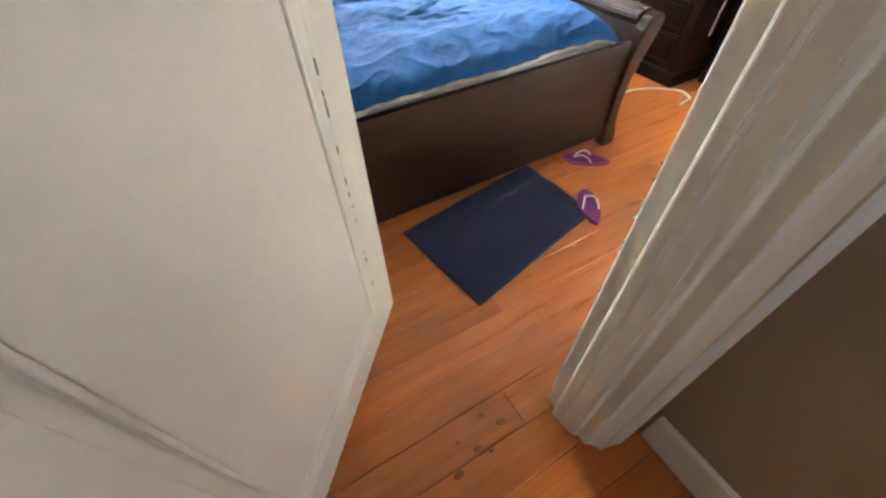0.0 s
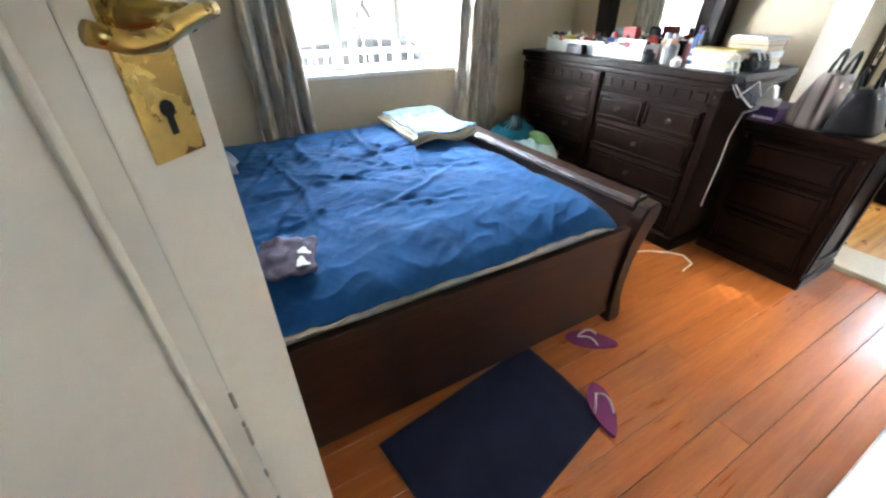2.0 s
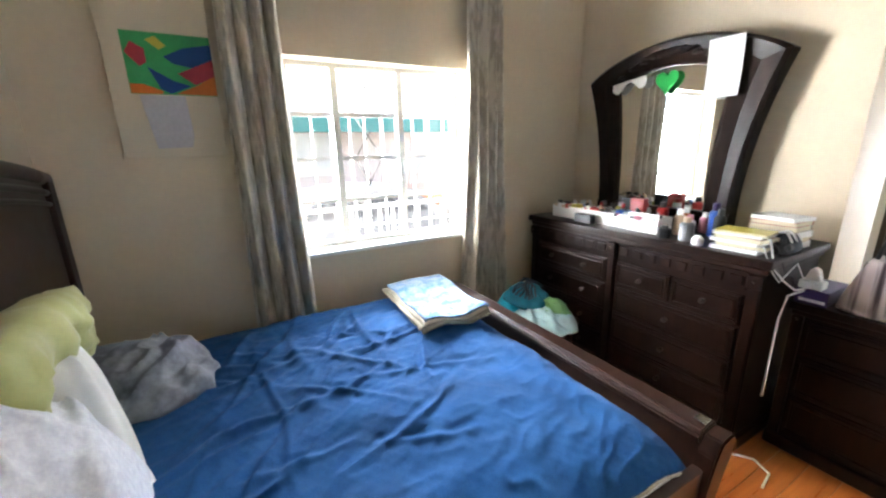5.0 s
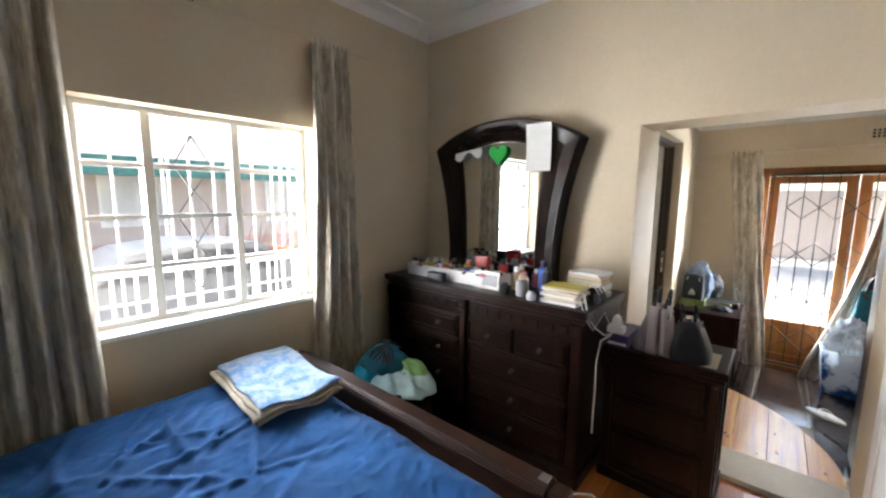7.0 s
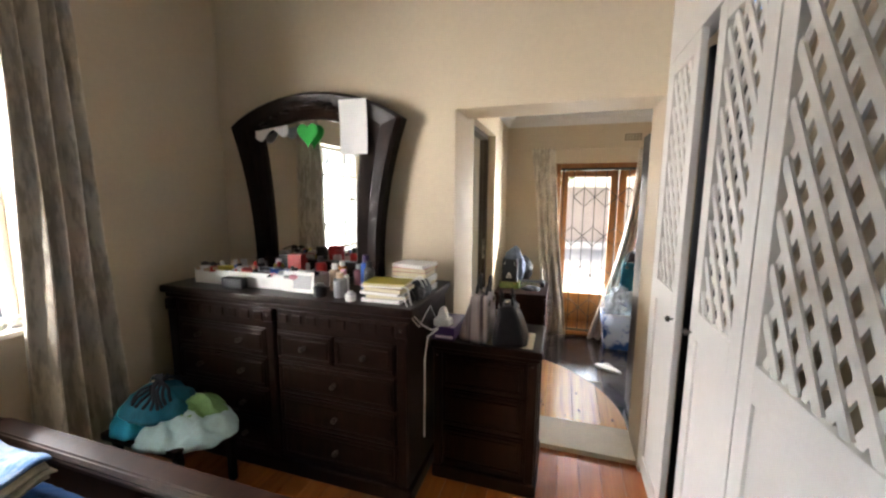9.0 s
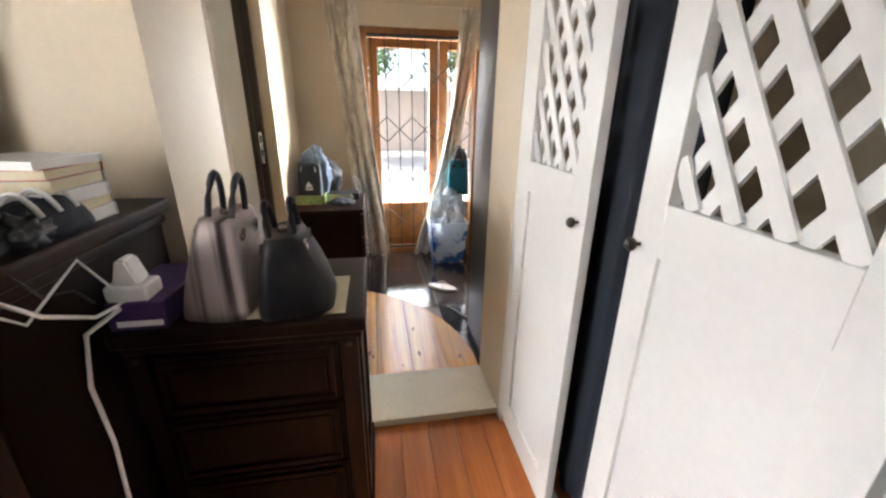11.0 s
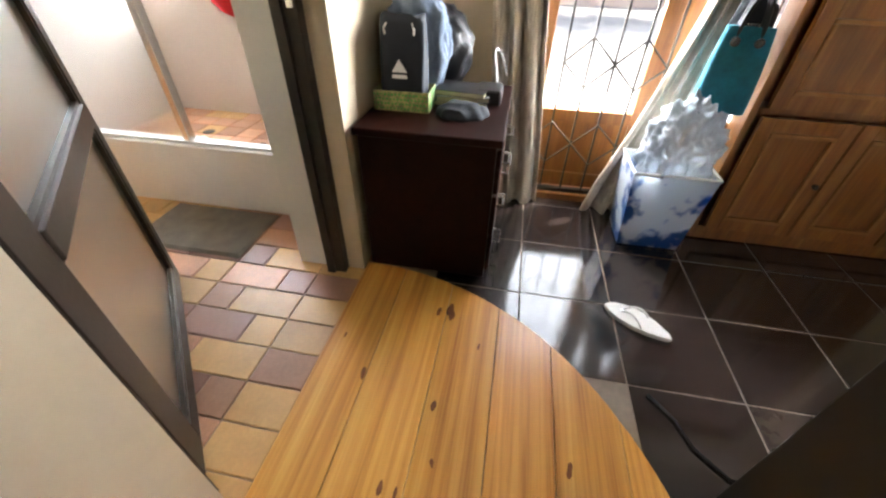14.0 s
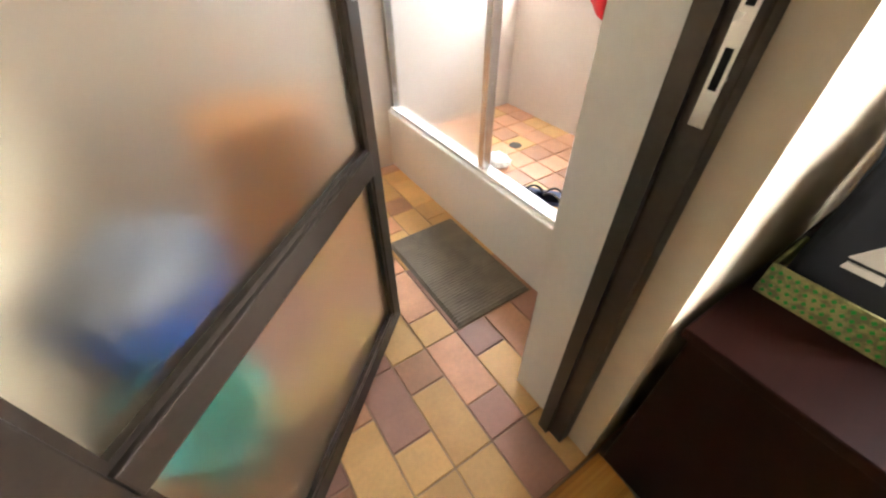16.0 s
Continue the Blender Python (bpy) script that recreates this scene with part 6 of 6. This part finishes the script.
def cupboard():
    c = thing("cupboard", (5.55, -0.4, 0), "orange-brown timber cupboard with panelled doors and open shelf", "cupboard")
    for y in (0.01, -1.0):
        part("side", box(5.34, y, 0.0, 5.45, y + 0.025, 1.75, 0.002), M_CEDAR, c)
    part("plinth", box(5.34, -0.975, 0.0, 5.45, 0.01, 0.07), M_CEDAR, c)
    for z in (0.60, 1.0):
        part("shelf", box(5.34, -0.975, z, 5.435, 0.01, z + 0.025, 0.002), M_CEDAR, c)
    part("top", box(5.34, -0.975, 1.725, 5.45, 0.01, 1.75), M_CEDAR, c)
    part("back", box(5.435, -0.975, 0.07, 5.45, 0.01, 1.725), M_CEDAR, c)
    for y0, y1, z0, z1 in ((-0.355, -0.01, 0.075, 0.595), (-0.71, -0.363, 0.075, 0.595), (-0.98, -0.718, 0.075, 0.595), (-0.64, -0.01, 0.63, 0.985), (-0.98, -0.648, 0.63, 0.985)):
        bm = bmesh.new()
        st = 0.055
        box(5.315, y0, z0, 5.338, y0 + st, z1, 0.003, bm=bm)
        box(5.315, y1 - st, z0, 5.338, y1, z1, 0.003, bm=bm)
        box(5.315, y0 + st, z0, 5.338, y1 - st, z0 + st, 0.003, bm=bm)
        box(5.315, y0 + st, z1 - st, 5.338, y1 - st, z1, 0.003, bm=bm)
        d = part("door", bm, M_CEDAR, c)
        part("panel", box(5.322, y0 + st - 0.004, z0 + st - 0.004, 5.332, y1 - st + 0.004, z1 - st + 0.004), M_CEDAR, d)
        m = bmesh.new()
        for a, b, e, f in ((y0 + st, y1 - st, z0 + st, z0 + st + 0.016), (y0 + st, y1 - st, z1 - st - 0.016, z1 - st), (y0 + st, y0 + st + 0.016, z0 + st + 0.016, z1 - st - 0.016), (y1 - st - 0.016, y1 - st, z0 + st + 0.016, z1 - st - 0.016)):
            box(5.308, a, e, 5.324, b, f, 0.004, bm=m)
        part("moulding", m, M_CEDAR_L, d, "paler raised moulding")
        part("knob", moved(lathe([(0.006, 0), (0.006, 0.010), (0.012, 0.014), (0.010, 0.022), (0, 0.024)], (0, 0, 0), 10),
                           Matrix.Translation((5.315, y0 + 0.028, (z0 + z1) / 2)) @ pose(0, 0, 0, 0, -90, 0)), M_PULL, d)
    z = 1.026
    for k, cc in enumerate(("white", "tan", "white", "grey", "red", "white", "black", "white")):
        book(5.385, -0.16, z, 0.085, 0.20, 0.022, 2 * math.sin(k * 2), cc, "book in a stack on the cupboard shelf", "books in the cupboard")
        z += 0.022


cupboard()
tall = thing("tall_cabinet", (3.93, 0.0, 0), "tall black-brown laminate cabinet beside the opening", "cabinet")
part("body", box(3.725, -0.40, 0.0, 4.115, 0.315, 1.98, 0.004), M_BLACKCAB, tall)
part("door", box(3.728, 0.317, 0.03, 4.112, 0.337, 1.975, 0.004), M_BLACKCAB, tall)
flip_flop("slipper", "white rubber slipper lying on the dark tiles", (4.71, 0.39), 57, M_WPLAST, M_WPLAST, 0.25, z=-0.005)
solid("floor_cable", tube([(4.40, 0.42, 0.0), (4.33, 0.36, 0.0), (4.25, 0.33, 0.0), (4.18, 0.26, 0.0), (4.17, 0.1, 0.0)], 0.005, 6), M_BLACK, "thin black cable on the dark tiles", "cable", smooth=True)

# ---- bathroom ----
tagged(part("wall_shower_curb", box(5.10, 1.772, 0, 5.20, 3.249, 0.33, 0.008), M_WHITE), kind="structure")
tagged(part("wall_bath_paint", box(4.780, 1.632, 0, 4.787, 1.775, 2.13), M_WHITE), kind="structure")
tagged(part("floor_shower", box(5.20, 1.772, 0, 5.995, 3.249, 0.165), M_TGROUT), kind="structure")
sh_floor = bpy.data.objects["floor_shower"]
for i in range(6):
    for j in range(11):
        m = rng.choice((M_TERRA, M_TERRA_Y, M_TERRA))
        key = ("shower", m.name)
        if key not in terra:
            terra[key] = bevelled_mesh("tile", 0.126, 0.128, 0.012, 0.002, m)
        shared_piece("tile", terra[key], m, sh_floor, (5.27 + i * 0.131, 1.84 + j * 0.1345, 0.172))
wall("wall_shower_lining", "y", 5.975, 5.997, 1.772, 3.249, 0.17, 2.4, [(2.76, 3.20, 0.85, 1.75)], M_PINKWALL)
tagged(part("wall_shower_side", box(5.20, 1.772, 0.17, 5.975, 1.785, 2.4), M_PINKWALL), kind="structure")
shower = thing("shower_screen", (5.15, 2.8, 0.33), "shower screen of obscure glass in a metal frame", "shower screen")
part("post", box(5.125, 2.44, 0.331, 5.165, 2.475, 1.98, 0.003), M_CHROME, shower)
part("post", box(5.125, 3.215, 0.331, 5.165, 3.248, 1.98, 0.003), M_CHROME, shower)
part("track", box(5.12, 1.79, 0.331, 5.17, 3.248, 0.345, 0.002), M_WHITE, shower)
part("head_rail", box(5.12, 1.79, 1.98, 5.17, 3.248, 2.02, 0.002), M_CHROME, shower)
g = part("pane", box(5.142, 2.475, 0.345, 5.148, 3.215, 1.98), M_SHGLASS, shower, "obscure glass pane")
g.visible_shadow = False
drain = thing("shower_drain", (5.62, 2.77, 0.172), "small dark round shower drain", "drain")
part("grate", lathe([(0.035, 0), (0.035, 0.003), (0.02, 0.004)], (5.62, 2.77, 0.172), 16), M_GATE, drain)
flip_flop("flip_flop", "dark blue flip-flop lying on the shower floor", (5.36, 2.34), 115, material("navy_rubber", (0.02, 0.03, 0.10), 0.6), M_BLACK, 0.23, z=0.174)
flip_flop("flip_flop", "dark blue flip-flop lying on the shower floor", (5.42, 2.27), 125, bpy.data.materials["navy_rubber"], M_BLACK, 0.23, z=0.174)
solid("white_cloth", lump((5.41, 2.66, 0.20), (0.05, 0.06, 0.03), 0.3, 3, 3.0, 4, 0.7), M_PAPER, "white cloth dropped on the shower floor", "cloth", smooth=True)
towel = thing("towel", (5.93, 2.55, 1.0), "red towel hanging on the shower wall", "towel")
part("drape", sheet(20, 16, lambda u, v: (5.945 + 0.015 * math.sin(u * 14) * (0.4 + v), 2.30 + 0.44 * u, 1.55 - 0.80 * v + 0.22 * abs(u - 0.7) * v), 0.008), M_RED, towel, smooth=True)
part("peg", tube([(5.975, 2.53, 1.55), (5.93, 2.53, 1.56)], 0.008, 8), M_CHROME, towel)


def bath_mat():
    def f(u, v):
        x, y = 4.735 + 0.345 * u, 2.045 + 0.56 * v
        e = min(u * 0.345, (1 - u) * 0.345, v * 0.56, (1 - v) * 0.56)
        return (x, y, 0.004 + 0.010 * min(1, e / 0.01) + 0.002 * math.sin(y * 2 * math.pi / 0.014))
    solid("bath_mat", sheet(24, 160, f, 0.002), M_BATHMAT, "taupe ribbed bath mat on the terracotta tiles", "mat")


bath_mat()
# things seen blurred through the frosted door
bucket = thing("bucket", (3.97, 2.05, 0.004), "turquoise plastic bucket on the bathroom floor", "bucket")
part("pail", lathe([(0.10, 0), (0.14, 0.26), (0.147, 0.265), (0.135, 0.262), (0.098, 0.01)], (3.97, 2.05, 0.004), 24), material("turquoise_plastic", (0.16, 0.62, 0.55), 0.4), bucket, smooth=True)
part("bail", tube([(3.83, 2.05, 0.25), (3.85, 2.05, 0.16), (3.97, 1.91, 0.14), (4.09, 2.05, 0.16), (4.11, 2.05, 0.25)], 0.004, 6), M_CHROME, bucket)
basket = thing("laundry_basket", (3.925, 2.43, 0.004), "blue laundry basket heaped with clothes", "basket")
part("tub", lathe([(0.17, 0), (0.22, 0.42), (0.228, 0.425), (0.21, 0.42), (0.165, 0.01)], (3.925, 2.43, 0.004), 24), COLS["blue"], basket, smooth=True)
solid("laundry", lump((3.925, 2.43, 0.45), (0.19, 0.19, 0.08), 0.3, 3, 3.0, 4, 0.9), M_GREY, "grey-white laundry heaped in the basket", "clothes", smooth=True)
solid("wicker_box", box(4.18, 2.80, 0.004, 4.60, 3.12, 0.60, 0.02), material("orange_wicker", (0.52, 0.24, 0.08), 0.7, var=0.3, coarse=40), "orange wicker box against the bathroom wall", "box")
bath_win = tagged(thing("window_2", (6.07, 2.98, 0.85), "small bathroom window with white frame", "window"), kind="structure")
bm = bmesh.new()
box(6.05, 2.76, 0.85, 6.09, 2.79, 1.75, bm=bm)
box(6.05, 3.17, 0.85, 6.09, 3.20, 1.75, bm=bm)
box(6.05, 2.79, 0.85, 6.09, 3.17, 0.88, bm=bm)
box(6.05, 2.79, 1.72, 6.09, 3.17, 1.75, bm=bm)
part("window_frame", bm, M_STEEL, bath_win)
# unseen window frame, made up to go with the hall's fill lamp
added_win = tagged(thing("window_added", (0.62, -1.96, 1.2), "unseen hall window, added to admit the fill lamp", "window"), kind="structure")
bm = bmesh.new()
box(0.40, -1.98, 1.2, 0.43, -1.94, 2.2, bm=bm)
box(0.81, -1.98, 1.2, 0.84, -1.94, 2.2, bm=bm)
box(0.43, -1.98, 1.2, 0.81, -1.94, 1.23, bm=bm)
box(0.43, -1.98, 2.17, 0.81, -1.94, 2.2, bm=bm)
part("window_frame", bm, M_STEEL, added_win)

# ---- outside ----
bm = bmesh.new()
N = 40
vs = [[bm.verts.new(((i - N / 2) * 10, (j - N / 2) * 10, -0.42)) for j in range(N + 1)] for i in range(N + 1)]
for i in range(N):
    for j in range(N):
        bm.faces.new((vs[i][j], vs[i + 1][j], vs[i + 1][j + 1], vs[i][j + 1]))
tagged(part("ground", bm, M_GRASS), kind="structure")
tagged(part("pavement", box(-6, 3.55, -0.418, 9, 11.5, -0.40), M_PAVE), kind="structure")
tagged(part("pavement_patio", box(5.80, -8, -0.418, 15.9, 1.6, -0.05), M_PATIO), kind="structure")
house = thing("neighbour_house", (1, 16, -0.42), "pale plastered house with a green roof edge", "house")
part("wall", box(-9, 12.5, -0.42, 11, 19, 2.6), M_OUTWALL, house)
part("roof", prism([(11.69, 2.30), (15.7, 4.2), (19.7, 2.30), (19.7, 2.48), (15.7, 4.4), (11.69, 2.48)], "x", -9.5, 11.5), M_OUTWALL, house)
part("gutter", box(-9.5, 11.60, 2.08, 11.5, 11.68, 2.50), M_GREENROOF, house)
for x in (-6.5, -3, 2.2, 6.0):
    w = part("window", box(x, 12.47, 0.9, x + 1.4, 12.51, 2.1), M_STEEL, house)
    part("pane", box(x + 0.08, 12.45, 0.98, x + 0.66, 12.475, 2.02), M_GLASS, w)
    part("pane", box(x + 0.74, 12.45, 0.98, x + 1.32, 12.475, 2.02), M_GLASS, w)
for k in range(14):
    part("veranda_post", box(-8.0 + 1.4 * k, 11.56, -0.42, -7.93 + 1.4 * k, 11.60, 2.48), M_STEEL, house)
part("plinth_band", box(-9, 12.46, -0.42, 11, 12.5, 0.5), M_REDBRICK, house)
fence = thing("fence", (2, 5.6, -0.40), "white steel palisade fence along the drive", "fence")
fme = bevelled_mesh("picket", 0.028, 0.028, 1.27, 0.003, M_STEEL)
for k in range(46):
    ob = shared_piece("picket", fme, M_STEEL, fence, (-3.0 + k * 0.19, 5.6, 0.87))
for z in (0.36, 0.84):
    part("rail", box(-3.05, 5.58, z, 5.9, 5.62, z + 0.04), M_STEEL, fence)


def car():
    X, G = 2.6, -0.40
    c = thing("car", (X, 7.4, G), "silver hatchback car parked on the paving", "car")
    prof = [(-2.0, 0.28), (-2.05, 0.62), (-1.95, 0.86), (-1.55, 0.93), (-0.95, 1.32), (-0.2, 1.40), (0.65, 1.36), (1.15, 0.96), (1.85, 0.82), (2.05, 0.55), (2.0, 0.28)]
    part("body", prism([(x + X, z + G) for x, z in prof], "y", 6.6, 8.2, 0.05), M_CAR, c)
    for a in ([(-1.25, 0.97), (-0.90, 1.25), (-0.18, 1.32), (-0.18, 0.97)], [(-0.11, 0.97), (-0.11, 1.32), (0.60, 1.28), (0.95, 0.97)]):
        part("window", prism([(x + X, z + G) for x, z in a], "y", 6.585, 6.605), M_BLACK, c)
    for x in (-1.25, 1.3):
        for yy in (6.62, 8.02):
            w = part("wheel", moved(lathe([(0.30, 0), (0.32, 0.03), (0.32, 0.15), (0.30, 0.18)], (0, 0, 0), 20), Matrix.Translation((x + X, yy + 0.16, G + 0.32)) @ pose(0, 0, 0, 90, 0, 0)), M_TYRE, c)
            part("rim", moved(lathe([(0.19, 0), (0.17, 0.02), (0.05, 0.03)], (0, 0, 0), 14), Matrix.Translation((x + X, yy - 0.018, G + 0.32)) @ pose(0, 0, 0, 90, 0, 0)), M_CHROME, w)
    part("tail_light", box(X - 2.03, 6.575, G + 0.60, X - 1.80, 6.62, G + 0.82, 0.01), M_TAIL, c, "red tail light")
    part("number_plate", box(X - 2.07, 7.1, G + 0.48, X - 2.04, 7.6, G + 0.60), M_PAPER_Y, c)


car()


def tree(name, x, y, h, crown, n, seed, label):
    t = thing(name, (x, y, -0.42), label, "tree", "garden trees")
    rg = random.Random(seed)
    bm = tube([(x, y, -0.42), (x + 0.08, y, h * 0.3), (x - 0.03, y + 0.06, h * 0.6)], 0.13, 9, taper=0.55)
    for k in range(7):
        a = rg.random() * 6.28
        tube([(x, y, h * (0.35 + 0.04 * k)), (x + math.cos(a) * crown * 0.4, y + math.sin(a) * crown * 0.4, h * (0.55 + 0.04 * k)), (x + math.cos(a) * crown * 0.8, y + math.sin(a) * crown * 0.8, h * (0.7 + 0.03 * k))], 0.05, 6, bm, 0.3)
    part("trunk", bm, M_TRUNK, t)
    verts, faces = [], []
    for k in range(n):
        a, b, r = rg.random() * 6.28, rg.random() * 2 - 1, crown * (0.35 + 0.65 * rg.random() ** 0.5)
        q = Vector((math.cos(a) * math.sqrt(1 - b * b), math.sin(a) * math.sqrt(1 - b * b), b * 0.75)) * r
        q *= 0.75 + 0.5 * noise.noise(q * 1.4 + Vector((seed, 0, 0)))
        p = Vector((x, y, h * 0.82)) + q
        u = Vector((rg.random() - 0.5, rg.random() - 0.5, rg.random() - 0.5)).normalized() * (0.05 + 0.06 * rg.random())
        w = u.cross(Vector((rg.random() - 0.5, rg.random() - 0.5, rg.random() - 0.5))).normalized() * 0.035
        i = len(verts)
        verts += [p - u, p + w, p + u, p - w]
        faces.append((i, i + 1, i + 2, i + 3))
    me = bpy.data.meshes.new("crown")
    me.from_pydata([v - base_of(t) for v in verts], [], faces)
    me.materials.append(M_LEAF)
    ob = new("crown", me)
    ob.parent = t


tree("tree", 12.0, 1.6, 3.6, 1.9, 5000, 3, "leafy green garden tree beyond the patio")
tree("tree", 13.5, -2.0, 4.2, 2.2, 5000, 8, "leafy green garden tree beyond the patio")
gw = tagged(part("wall_garden_boundary", box(16, -14, -0.42, 16.25, 14, 1.9), M_OUTWALL), kind="structure")

M_POT = material("terracotta_pot", (0.36, 0.13, 0.06), 0.8, var=0.25, coarse=9)
for x, y, h in ((5.35, 10.9, 0.72), (5.95, 11.0, 0.66), (4.75, 11.1, 0.5)):
    t = thing("flower_pot", (x, y, -0.42), "large terracotta flower pot standing by the veranda", "flower pot", "pots by the veranda")
    part("bowl", lathe([(0.17, 0), (0.25, h * 0.8), (0.28, h * 0.82), (0.28, h), (0.24, h), (0.22, h * 0.85)], (x, y, -0.42), 20), M_POT, t, smooth=True)
shrub = thing("shrub", (4.1, 9.6, -0.42), "bare dark branching shrub beside the drive", "shrub")
rg = random.Random(4)
for k in range(16):
    a = rg.random() * 6.28
    p = [Vector((4.1 + 0.05 * math.cos(a), 9.6 + 0.05 * math.sin(a), -0.42))]
    d = Vector((math.cos(a) * 0.5, math.sin(a) * 0.5, 1.0)).normalized()
    for j in range(6):
        d = (d + Vector((rg.random() - 0.5, rg.random() - 0.5, rg.random() - 0.4)) * 0.7).normalized()
        p.append(p[-1] + d * 0.32)
    part("branch", tube(p, 0.022, 6, taper=0.25), M_TRUNK, shrub)
